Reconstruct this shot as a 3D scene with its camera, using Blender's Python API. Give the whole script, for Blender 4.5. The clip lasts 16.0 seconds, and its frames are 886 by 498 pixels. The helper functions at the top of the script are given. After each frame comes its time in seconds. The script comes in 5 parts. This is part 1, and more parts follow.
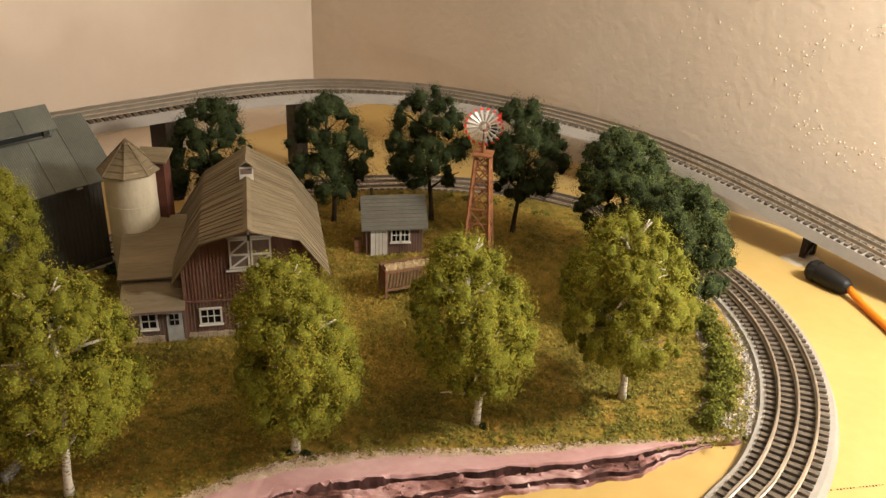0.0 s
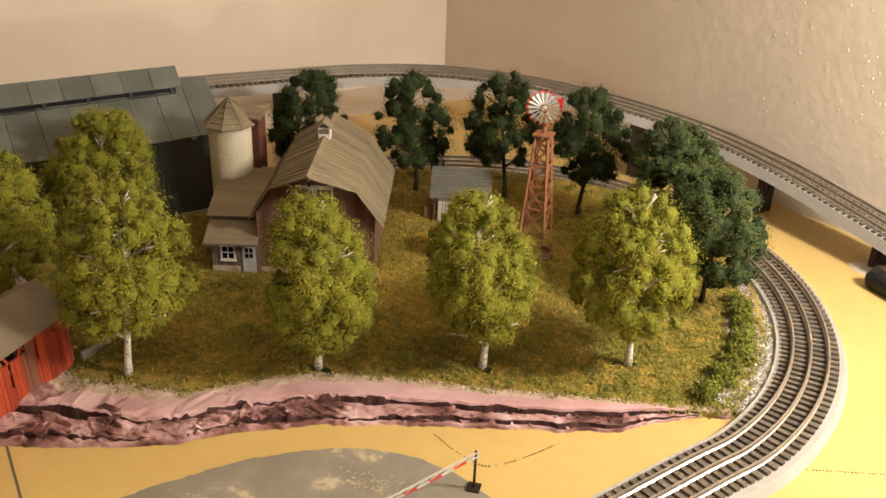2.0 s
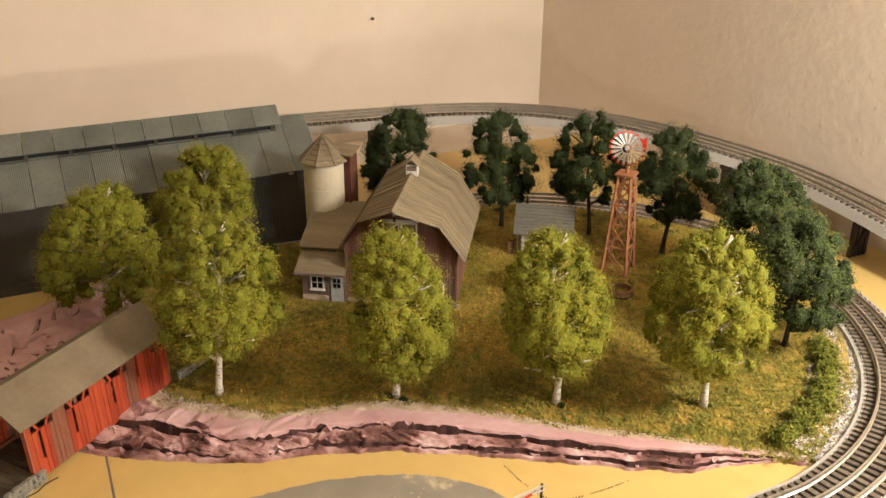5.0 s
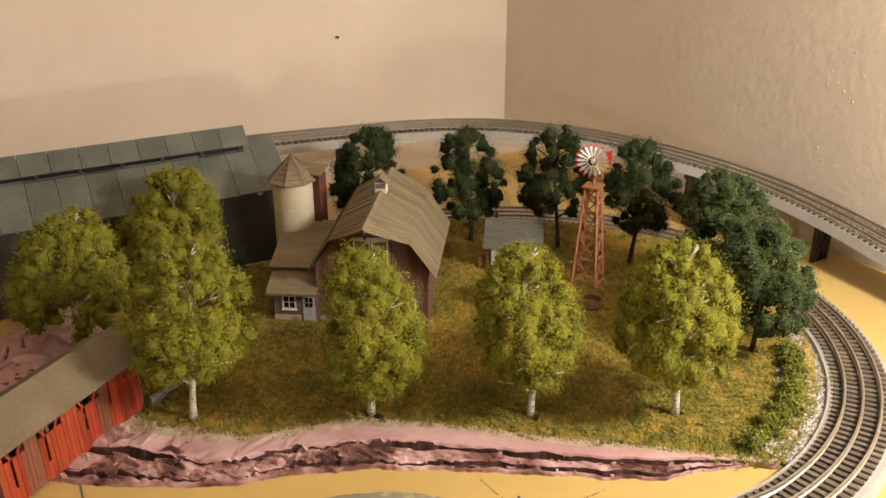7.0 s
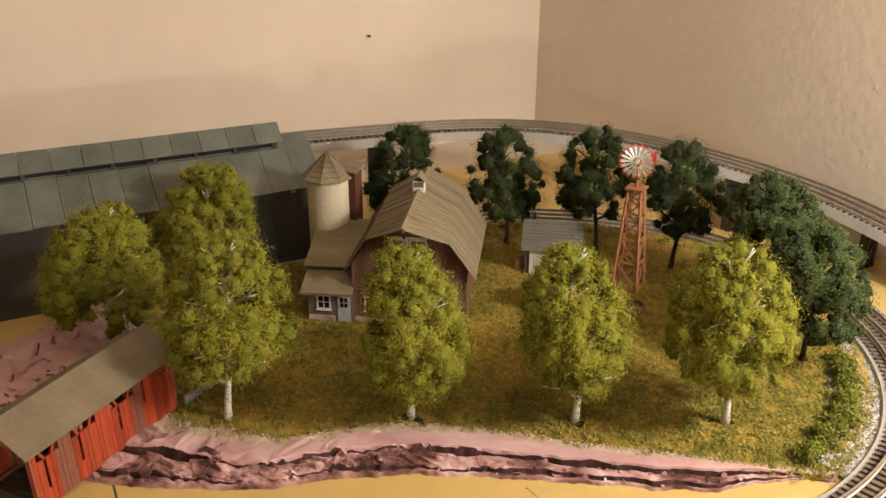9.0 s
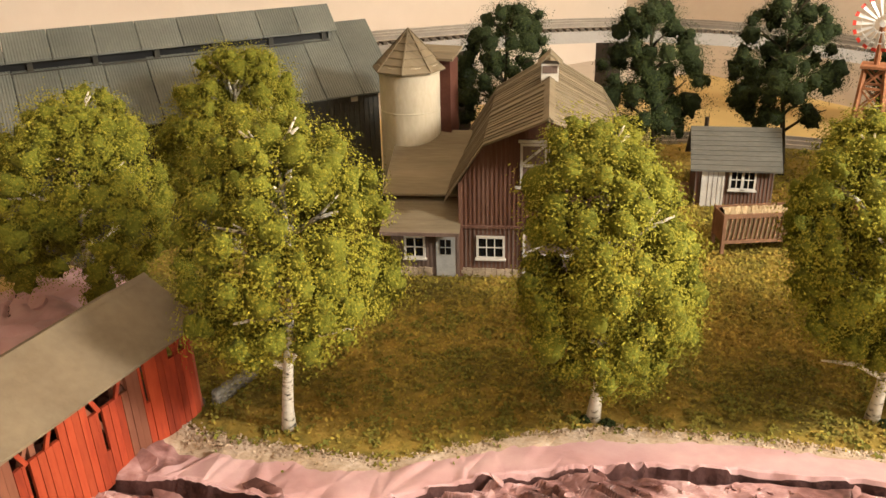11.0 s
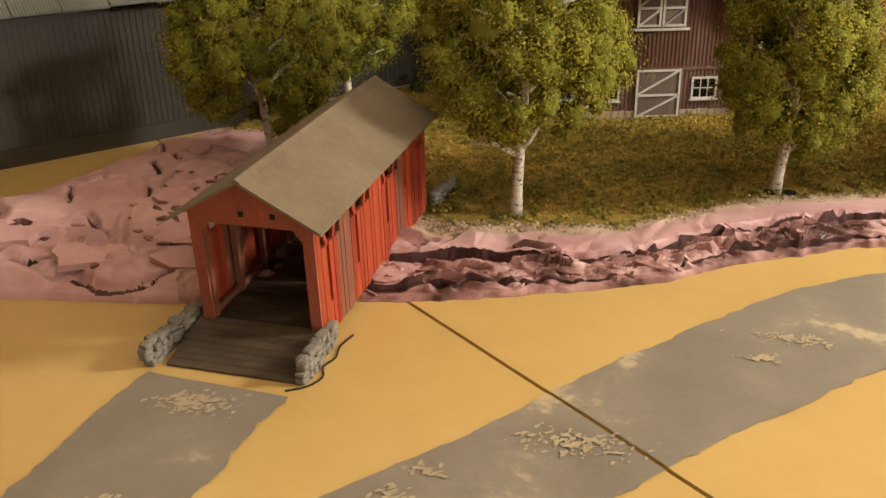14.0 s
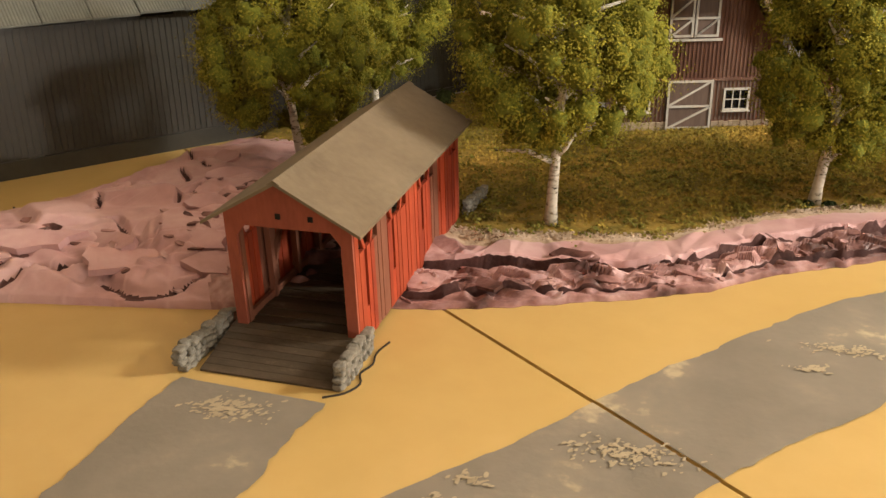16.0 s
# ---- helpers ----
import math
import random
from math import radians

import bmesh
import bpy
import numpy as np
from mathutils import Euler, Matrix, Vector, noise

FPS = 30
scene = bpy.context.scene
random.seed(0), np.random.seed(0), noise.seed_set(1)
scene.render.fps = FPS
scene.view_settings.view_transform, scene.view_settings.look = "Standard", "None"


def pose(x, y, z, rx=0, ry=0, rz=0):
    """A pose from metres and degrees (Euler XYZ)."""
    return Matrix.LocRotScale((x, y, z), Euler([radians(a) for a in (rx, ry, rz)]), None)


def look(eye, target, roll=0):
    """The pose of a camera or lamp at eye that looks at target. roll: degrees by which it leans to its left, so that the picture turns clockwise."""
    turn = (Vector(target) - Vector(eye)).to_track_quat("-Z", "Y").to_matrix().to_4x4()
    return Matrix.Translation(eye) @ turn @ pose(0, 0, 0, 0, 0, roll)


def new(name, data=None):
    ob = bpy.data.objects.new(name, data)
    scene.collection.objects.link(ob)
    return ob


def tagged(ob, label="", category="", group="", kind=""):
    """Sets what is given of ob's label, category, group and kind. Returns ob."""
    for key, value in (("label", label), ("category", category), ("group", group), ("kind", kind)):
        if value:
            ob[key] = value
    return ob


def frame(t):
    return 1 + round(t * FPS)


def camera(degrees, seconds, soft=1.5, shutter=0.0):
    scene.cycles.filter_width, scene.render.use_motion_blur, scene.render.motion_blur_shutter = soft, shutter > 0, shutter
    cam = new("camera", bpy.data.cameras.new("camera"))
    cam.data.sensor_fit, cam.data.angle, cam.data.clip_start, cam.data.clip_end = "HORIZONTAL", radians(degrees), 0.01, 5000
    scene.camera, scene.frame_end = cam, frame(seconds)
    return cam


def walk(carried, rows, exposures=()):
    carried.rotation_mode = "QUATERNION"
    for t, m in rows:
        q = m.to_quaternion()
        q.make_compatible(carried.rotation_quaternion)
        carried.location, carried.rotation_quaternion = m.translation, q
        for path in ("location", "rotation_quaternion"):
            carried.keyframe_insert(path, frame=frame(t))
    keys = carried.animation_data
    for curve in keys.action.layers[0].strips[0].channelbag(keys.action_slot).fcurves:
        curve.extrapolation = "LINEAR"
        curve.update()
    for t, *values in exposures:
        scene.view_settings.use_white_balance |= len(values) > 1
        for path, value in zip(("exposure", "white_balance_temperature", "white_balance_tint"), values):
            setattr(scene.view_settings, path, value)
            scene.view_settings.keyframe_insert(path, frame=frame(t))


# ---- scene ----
cam = camera(53.3, 16.0)
PATH = [
    (0, (0.007, 0.059, 0.468), (-0.033, 1.843, -0.436), 2.4),
    (0.5, (-0.027, 0.05, 0.468), (-0.032, 1.833, -0.437), 2.9),
    (1, (-0.004, 0.047, 0.465), (-0.004, 1.832, -0.438), 3.0),
    (1.5, (0.103, 0.02, 0.468), (-0.031, 1.805, -0.423), 3.4),
    (2, (0.157, -0.015, 0.463), (-0.29, 1.72, -0.427), 2.2),
    (2.5, (0.164, -0.025, 0.469), (-0.443, 1.668, -0.406), 0.2),
    (3, (0.159, -0.029, 0.473), (-0.494, 1.658, -0.38), 0.6),
    (3.5, (0.164, -0.037, 0.47), (-0.515, 1.647, -0.368), 1.0),
    (6, (0.19, -0.025, 0.479), (-0.466, 1.68, -0.334), -0.2),
    (6.5, (0.188, -0.031, 0.478), (-0.446, 1.687, -0.326), -0.3),
    (7, (0.185, -0.034, 0.481), (-0.431, 1.693, -0.317), -0.2),
    (7.5, (0.177, -0.037, 0.477), (-0.427, 1.699, -0.311), -0.0),
    (8, (0.169, -0.037, 0.473), (-0.437, 1.7, -0.311), 0.1),
    (8.5, (0.158, -0.038, 0.469), (-0.478, 1.691, -0.31), 0.2),
    (8.7, (0.158, -0.037, 0.47), (-0.486, 1.688, -0.312), 0.4),
    (10.8, (-0.021, 0.184, 0.307), (-0.701, 1.895, -0.476), -1.7),
    (11, (-0.043, 0.197, 0.285), (-0.705, 1.909, -0.509), -1.4),
    (11.5, (-0.083, 0.193, 0.264), (-0.727, 1.904, -0.548), -1.9),
    (12, (-0.106, 0.121, 0.264), (-0.686, 1.845, -0.566), -1.7),
    (12.5, (-0.116, 0.029, 0.28), (-0.669, 1.761, -0.554), -1.9),
    (13, (-0.147, 0.056, 0.225), (-0.606, 1.815, -0.609), -1.4),
    (13.5, (-0.178, 0.069, 0.205), (-0.555, 1.847, -0.628), -0.7),
    (14, (-0.214, 0.057, 0.199), (-0.582, 1.851, -0.606), -1.1),
    (14.5, (-0.228, 0.05, 0.197), (-0.599, 1.85, -0.592), -1.2),
    (15, (-0.241, 0.047, 0.19), (-0.624, 1.853, -0.579), -1.4),
    (15.5, (-0.249, 0.05, 0.188), (-0.641, 1.858, -0.573), -1.2),
    (16, (-0.227, 0.06, 0.19), (-0.625, 1.865, -0.574), -1.0),
]
walk(cam, [(t, look(eye, target, roll)) for t, eye, target, roll in PATH],
     [(0.0, -0.04), (1.5, -0.12), (2.3, 0.26), (3.7, 0.28), (5.8, 0.2), (7.0, 0.05), (8.7, 0.03), (10.8, 0.66), (11.6, 0.80), (12.4, 0.72), (13.2, 0.34), (14.8, 0.31), (16.0, 0.45)])

# ---- world and lights ----
world = bpy.data.worlds.new("world")
scene.world = world
world.use_nodes = True
world.node_tree.nodes["Background"].inputs[0].default_value = (1.0, 0.8, 0.6, 1)
world.node_tree.nodes["Background"].inputs[1].default_value = 0.05


def lamp(name, kind, place, energy, colour, size=0.1, target=None):
    data = bpy.data.lights.new(name, kind)
    data.energy, data.color = energy, colour
    if kind == "AREA":
        data.shape, data.size = "DISK", size
    else:
        data.shadow_soft_size = size
    ob = new(name, data)
    ob.matrix_world = look(place, target) if target else pose(*place)
    return ob


WARM = (1.0, 0.942, 0.85)
# Weak overhead fill, added to lift the lawn; no such lamp is known.
lamp("overhead_fill", "POINT", (0.30, 0.10, 1.40), 3.0, WARM, 0.16)
lamp("wall_lamp", "POINT", (0.72, 0.61, 0.55), 39.0, WARM, 0.07)
lamp("floor_lamp", "POINT", (2.10, -1.85, 0.16), 64.0, WARM, 0.055)


# ---- materials ----
def material(name, base, rough=0.8, metal=0.0):
    m = bpy.data.materials.new(name)
    m.use_nodes = True
    b = m.node_tree.nodes["Principled BSDF"]
    b.inputs["Base Color"].default_value = (*base, 1)
    b.inputs["Roughness"].default_value = rough
    b.inputs["Metallic"].default_value = metal
    b.inputs["Specular IOR Level"].default_value = 0.3
    return m


def surface(name, stops, scale=40.0, rough=0.85, metal=0.0, stretch=(1, 1, 1), bump=0.0, bump_scale=300.0,
            fine=0.35, per="", spread=0.0, detail=6.0, distort=0.0, depth=0.001):
    """Noise-mixed colours at two scales, fine relief, and a spread of brightness per piece."""
    m = material(name, stops[0][1], rough, metal)
    t = m.node_tree
    b = t.nodes["Principled BSDF"]
    co = t.nodes.new("ShaderNodeTexCoord")
    mp = t.nodes.new("ShaderNodeMapping")
    mp.inputs["Scale"].default_value = stretch
    t.links.new(co.outputs["Object"], mp.inputs["Vector"])
    n1 = t.nodes.new("ShaderNodeTexNoise")
    n1.inputs["Scale"].default_value, n1.inputs["Detail"].default_value = scale, detail
    n1.inputs["Distortion"].default_value = distort
    n2 = t.nodes.new("ShaderNodeTexNoise")
    n2.inputs["Scale"].default_value, n2.inputs["Detail"].default_value = scale * 9, 3
    for n in (n1, n2):
        t.links.new(mp.outputs["Vector"], n.inputs["Vector"])
    mixf = t.nodes.new("ShaderNodeMix")
    mixf.inputs[0].default_value = fine
    t.links.new(n1.outputs["Fac"], mixf.inputs[2])
    t.links.new(n2.outputs["Fac"], mixf.inputs[3])
    ramp = t.nodes.new("ShaderNodeValToRGB")
    ramp.color_ramp.elements.remove(ramp.color_ramp.elements[1])
    for i, (at, c) in enumerate(stops):
        e = ramp.color_ramp.elements[0] if i == 0 else ramp.color_ramp.elements.new(at)
        e.position, e.color = at, (*c, 1)
    t.links.new(mixf.outputs[0], ramp.inputs["Fac"])
    out = ramp.outputs["Color"]
    if per:
        if per == "object":
            info = t.nodes.new("ShaderNodeObjectInfo").outputs["Random"]
        else:
            info = t.nodes.new("ShaderNodeNewGeometry").outputs["Random Per Island"]
        mr = t.nodes.new("ShaderNodeMapRange")
        mr.inputs["To Min"].default_value, mr.inputs["To Max"].default_value = 1 - spread, 1 + spread
        t.links.new(info, mr.inputs["Value"])
        hsv = t.nodes.new("ShaderNodeHueSaturation")
        t.links.new(mr.outputs["Result"], hsv.inputs["Value"])
        t.links.new(out, hsv.inputs["Color"])
        out = hsv.outputs["Color"]
    t.links.new(out, b.inputs["Base Color"])
    if bump:
        n3 = t.nodes.new("ShaderNodeTexNoise")
        n3.inputs["Scale"].default_value, n3.inputs["Detail"].default_value = bump_scale, 4
        t.links.new(mp.outputs["Vector"], n3.inputs["Vector"])
        bp = t.nodes.new("ShaderNodeBump")
        bp.inputs["Strength"].default_value, bp.inputs["Distance"].default_value = bump, depth
        t.links.new(n3.outputs["Fac"], bp.inputs["Height"])
        t.links.new(bp.outputs["Normal"], b.inputs["Normal"])
    return m


YELLOW = surface("yellow_paint", [(0.3, (0.485, 0.325, 0.108)), (0.55, (0.53, 0.365, 0.126)), (0.75, (0.57, 0.40, 0.15))], 6, 0.42, bump=0.2, bump_scale=60)
BOARD = surface("unpainted_board", [(0.3, (0.52, 0.44, 0.35)), (0.7, (0.62, 0.53, 0.43))], 8, 0.8)
WALL_A = surface("smooth_plaster", [(0.3, (0.60, 0.50, 0.40)), (0.5, (0.64, 0.54, 0.435)), (0.72, (0.70, 0.60, 0.50))], 3.5, 0.7, bump=0.4, bump_scale=22, fine=0.2, depth=0.002)
WALL_B = surface("rough_plaster", [(0.3, (0.60, 0.51, 0.41)), (0.6, (0.66, 0.565, 0.46)), (0.75, (0.72, 0.63, 0.53))], 4, 0.5, bump=0.45, bump_scale=75, fine=0.25, depth=0.0022)
CEIL = material("ceiling_paint", (0.7, 0.63, 0.54))
FLOOR = surface("floor_concrete", [(0.3, (0.22, 0.19, 0.16)), (0.7, (0.30, 0.26, 0.22))], 5)
ROAD = surface("grey_road_paint", [(0.35, (0.19, 0.165, 0.125)), (0.54, (0.225, 0.195, 0.15)), (0.60, (0.25, 0.215, 0.16)), (0.645, (0.44, 0.36, 0.23))], 26, 0.8, fine=0.12, bump=0.2, distort=0.3)
GRASS = surface("turf", [(0.3, (0.075, 0.060, 0.010)), (0.44, (0.165, 0.125, 0.020)), (0.54, (0.270, 0.185, 0.032)), (0.68, (0.38, 0.24, 0.05))], 13, 0.95, bump=1.0, bump_scale=420, fine=0.45)
TURF_BITS = surface("turf_bits", [(0.3, (0.130, 0.108, 0.014)), (0.46, (0.225, 0.178, 0.026)), (0.58, (0.335, 0.232, 0.040)), (0.72, (0.44, 0.285, 0.060))], 13, 0.95, per="island", spread=0.35, fine=0.35)
MOSS = surface("green_moss", [(0.3, (0.12, 0.118, 0.018)), (0.5, (0.19, 0.172, 0.028)), (0.7, (0.28, 0.235, 0.045))], 40, 0.95, per="island", spread=0.25)
FOAM = surface("carved_pink_foam", [(0.28, (0.36, 0.195, 0.185)), (0.42, (0.48, 0.275, 0.265)), (0.56, (0.54, 0.335, 0.325)), (0.72, (0.62, 0.42, 0.40))], 16, 0.5, bump=0.35, bump_scale=140, fine=0.2, distort=0.4)
# Brown stain and the low band's shadow, both put into this colour.
FOAM_STAIN_SHADE = surface("stained_shaded_torn_foam", [(0.36, (0.070, 0.028, 0.022)), (0.46, (0.20, 0.092, 0.080)), (0.55, (0.38, 0.205, 0.19)), (0.68, (0.62, 0.43, 0.41))], 24, 0.5, bump=0.5, bump_scale=160, fine=0.18, distort=1.0)
PALE_EDGE = surface("pale_frayed_edge", [(0.3, (0.34, 0.23, 0.13)), (0.5, (0.48, 0.36, 0.25)), (0.7, (0.62, 0.50, 0.40))], 60, 0.9, bump=1.0, bump_scale=350)
# Dark brown: real stain in the mound's gouges, painted shade in the bank's fissures.
FOAM_DARK = surface("dark_stain_and_shade_foam", [(0.3, (0.040, 0.017, 0.015)), (0.7, (0.125, 0.056, 0.050))], 60, 0.8, bump=0.5, bump_scale=300)
BALLAST = surface("ballast", [(0.3, (0.40, 0.36, 0.33)), (0.7, (0.58, 0.53, 0.49))], 200, 0.9, bump=1.0, bump_scale=500)
STONES = surface("ballast_grains", [(0.3, (0.44, 0.39, 0.36)), (0.7, (0.66, 0.60, 0.56))], 100, 0.9, per="island", spread=0.4)
ROADBED = surface("grey_roadbed_foam", [(0.3, (0.30, 0.275, 0.245)), (0.7, (0.37, 0.34, 0.30))], 30, 0.85, bump=0.4, bump_scale=600)
TIE = surface("brown_tie", [(0.3, (0.085, 0.066, 0.048)), (0.7, (0.145, 0.115, 0.085))], 200, 0.75, per="object", spread=0.25)
RAIL = surface("nickel_rail", [(0.3, (0.42, 0.37, 0.30)), (0.7, (0.58, 0.52, 0.44))], 80, 0.34, 0.8)
SCUFF = surface("worn_pale_scuff", [(0.3, (0.36, 0.295, 0.19)), (0.7, (0.47, 0.385, 0.25))], 90, 0.7)
PIER = surface("dark_pier_wood", [(0.3, (0.018, 0.012, 0.008)), (0.7, (0.045, 0.028, 0.018))], 60, 0.7)
BARK = surface("birch_bark", [(0.36, (0.03, 0.024, 0.018)), (0.42, (0.40, 0.35, 0.27)), (0.48, (0.62, 0.56, 0.46)), (0.8, (0.72, 0.66, 0.56))], 190, 0.8, stretch=(1, 1, 2.0), bump=0.4, bump_scale=400, fine=0.1)
DARK_BARK = surface("dark_bark", [(0.3, (0.02, 0.016, 0.008)), (0.7, (0.06, 0.045, 0.022))], 200, 0.9)
LEAF = surface("olive_foam_leaf", [(0.3, (0.164, 0.158, 0.012)), (0.5, (0.236, 0.220, 0.020)), (0.7, (0.335, 0.294, 0.034))], 30, 0.95, per="island", spread=0.08)
# Crown core: darker than the leaves, with the inner shade in the colour.
LEAF_CORE = surface("olive_foam_shaded_core", [(0.3, (0.11, 0.118, 0.010)), (0.7, (0.175, 0.178, 0.017))], 160, 0.95, bump=1.0, bump_scale=700)
LEAF_DARK = surface("dark_green_foam_leaf", [(0.3, (0.019, 0.029, 0.007)), (0.5, (0.034, 0.048, 0.011)), (0.7, (0.058, 0.074, 0.017))], 35, 0.95, per="island", spread=0.25)
# Core of the dark crowns, again darkened for the shade inside.
LEAF_DARK_CORE = surface("dark_green_foam_shaded_core", [(0.3, (0.013, 0.020, 0.006)), (0.7, (0.029, 0.042, 0.011))], 160, 0.95, bump=1.0, bump_scale=700)
LEAF_MID = surface("blue_green_foam_leaf", [(0.3, (0.052, 0.070, 0.020)), (0.5, (0.082, 0.108, 0.030)), (0.7, (0.13, 0.152, 0.043))], 35, 0.95, per="island", spread=0.25)
LEAF_BUSH = surface("bush_foam_leaf", [(0.3, (0.08, 0.09, 0.010)), (0.5, (0.15, 0.155, 0.018)), (0.7, (0.24, 0.23, 0.032))], 60, 0.9, per="island", spread=0.35)
BARN_RED = surface("weathered_barn_wood", [(0.3, (0.085, 0.038, 0.024)), (0.5, (0.145, 0.068, 0.044)), (0.7, (0.21, 0.12, 0.085))], 60, 0.85, stretch=(1, 1, 0.15), bump=0.4, bump_scale=400)
BARN_GREY = surface("grey_brown_siding", [(0.3, (0.10, 0.065, 0.05)), (0.7, (0.20, 0.14, 0.11))], 60, 0.85, stretch=(1, 1, 0.15))
ROOF_TAN = surface("weathered_tan_roof", [(0.28, (0.105, 0.078, 0.045)), (0.42, (0.17, 0.132, 0.08)), (0.6, (0.225, 0.18, 0.112)), (0.75, (0.27, 0.22, 0.14))], 60, 0.85, stretch=(0.15, 1, 0.15), bump=0.5, bump_scale=300, fine=0.3)
ROOF_SLATE = surface("grey_shed_roof", [(0.3, (0.075, 0.072, 0.058)), (0.7, (0.14, 0.13, 0.105))], 60, 0.85, stretch=(0.4, 1, 1), bump=0.5)
WHITE = surface("old_white_paint", [(0.3, (0.46, 0.42, 0.36)), (0.6, (0.60, 0.56, 0.49))], 90, 0.7)
PALE_DOOR = surface("pale_grey_blue_door", [(0.3, (0.26, 0.26, 0.24)), (0.7, (0.40, 0.39, 0.36))], 90, 0.75)
GLASS_DARK = material("dark_window_glass", (0.008, 0.008, 0.008), 0.12)
FIELD_STONE = surface("field_stone", [(0.3, (0.22, 0.16, 0.10)), (0.7, (0.46, 0.37, 0.26))], 90, 0.9, per="island", spread=0.35)
SILO = surface("silo_cream_plaster", [(0.3, (0.42, 0.36, 0.25)), (0.5, (0.50, 0.44, 0.32)), (0.7, (0.58, 0.52, 0.40))], 45, 0.75, stretch=(1, 1, 0.4), bump=0.6, bump_scale=90)
CHUTE = surface("red_brown_chute", [(0.3, (0.07, 0.022, 0.014)), (0.7, (0.12, 0.045, 0.028))], 70, 0.8)
RUST = surface("rusty_orange_tower", [(0.3, (0.22, 0.085, 0.035)), (0.7, (0.36, 0.155, 0.07))], 120, 0.7)
STEEL = surface("bright_sail_steel", [(0.3, (0.55, 0.53, 0.50)), (0.7, (0.70, 0.68, 0.64))], 120, 0.4, 0.3)
RED = surface("red_tip_paint", [(0.3, (0.55, 0.035, 0.022)), (0.7, (0.68, 0.06, 0.035))], 120, 0.6)
WOOD = surface("rough_brown_wood", [(0.3, (0.13, 0.062, 0.030)), (0.7, (0.25, 0.13, 0.07))], 90, 0.85)
HAY = surface("hay", [(0.3, (0.26, 0.18, 0.09)), (0.7, (0.44, 0.33, 0.19))], 200, 0.95, bump=1.0, bump_scale=500)
METAL_ROOF = surface("grey_green_metal_roof", [(0.25, (0.074, 0.081, 0.070)), (0.5, (0.112, 0.118, 0.100)), (0.75, (0.155, 0.160, 0.134))], 22, 0.55, per="object", spread=0.14, stretch=(1, 1, 1), fine=0.25)
BLACK_WALL = surface("charcoal_panel_wall", [(0.3, (0.040, 0.038, 0.031)), (0.7, (0.066, 0.063, 0.052))], 20, 0.32, bump=0.15, bump_scale=150)
# Black of openings, and of the shade painted on the clerestory wall.
BLACK = material("black_opening_and_shade", (0.004, 0.004, 0.004), 0.6)
BRIDGE_RED = surface("red_bridge_boards", [(0.28, (0.180, 0.022, 0.009)), (0.5, (0.300, 0.041, 0.013)), (0.7, (0.375, 0.064, 0.021))], 55, 0.8, stretch=(1, 1, 0.2), per="object", spread=0.2)
BRIDGE_BROWN = surface("brown_bridge_boards", [(0.3, (0.15, 0.05, 0.028)), (0.7, (0.23, 0.09, 0.05))], 55, 0.8, stretch=(1, 1, 0.2))
BRIDGE_ROOF = surface("brown_grey_bridge_roof", [(0.25, (0.115, 0.085, 0.052)), (0.5, (0.165, 0.127, 0.080)), (0.75, (0.21, 0.165, 0.105))], 25, 0.6, bump=0.35, bump_scale=260, fine=0.3)
DECK = surface("dark_plank_deck", [(0.3, (0.035, 0.024, 0.014)), (0.6, (0.075, 0.055, 0.034)), (0.75, (0.15, 0.12, 0.08))], 50, 0.55, stretch=(1, 3, 1), per="object", spread=0.35)
GREY_STONE = surface("grey_abutment_stone", [(0.3, (0.10, 0.09, 0.07)), (0.55, (0.22, 0.20, 0.16)), (0.75, (0.36, 0.33, 0.28))], 120, 0.9, bump=1.0, bump_scale=300)
ORANGE = material("orange_cord_jacket", (0.75, 0.22, 0.015), 0.45)
RUBBER = material("black_plug_rubber", (0.012, 0.011, 0.010), 0.5)
INK = material("black_pen_ink", (0.02, 0.014, 0.008), 0.7)
GLUE = surface("dried_white_glue", [(0.3, (0.5, 0.43, 0.34)), (0.7, (0.62, 0.55, 0.45))], 60, 0.35)
IRON = material("dark_iron", (0.05, 0.035, 0.025), 0.5, 0.6)


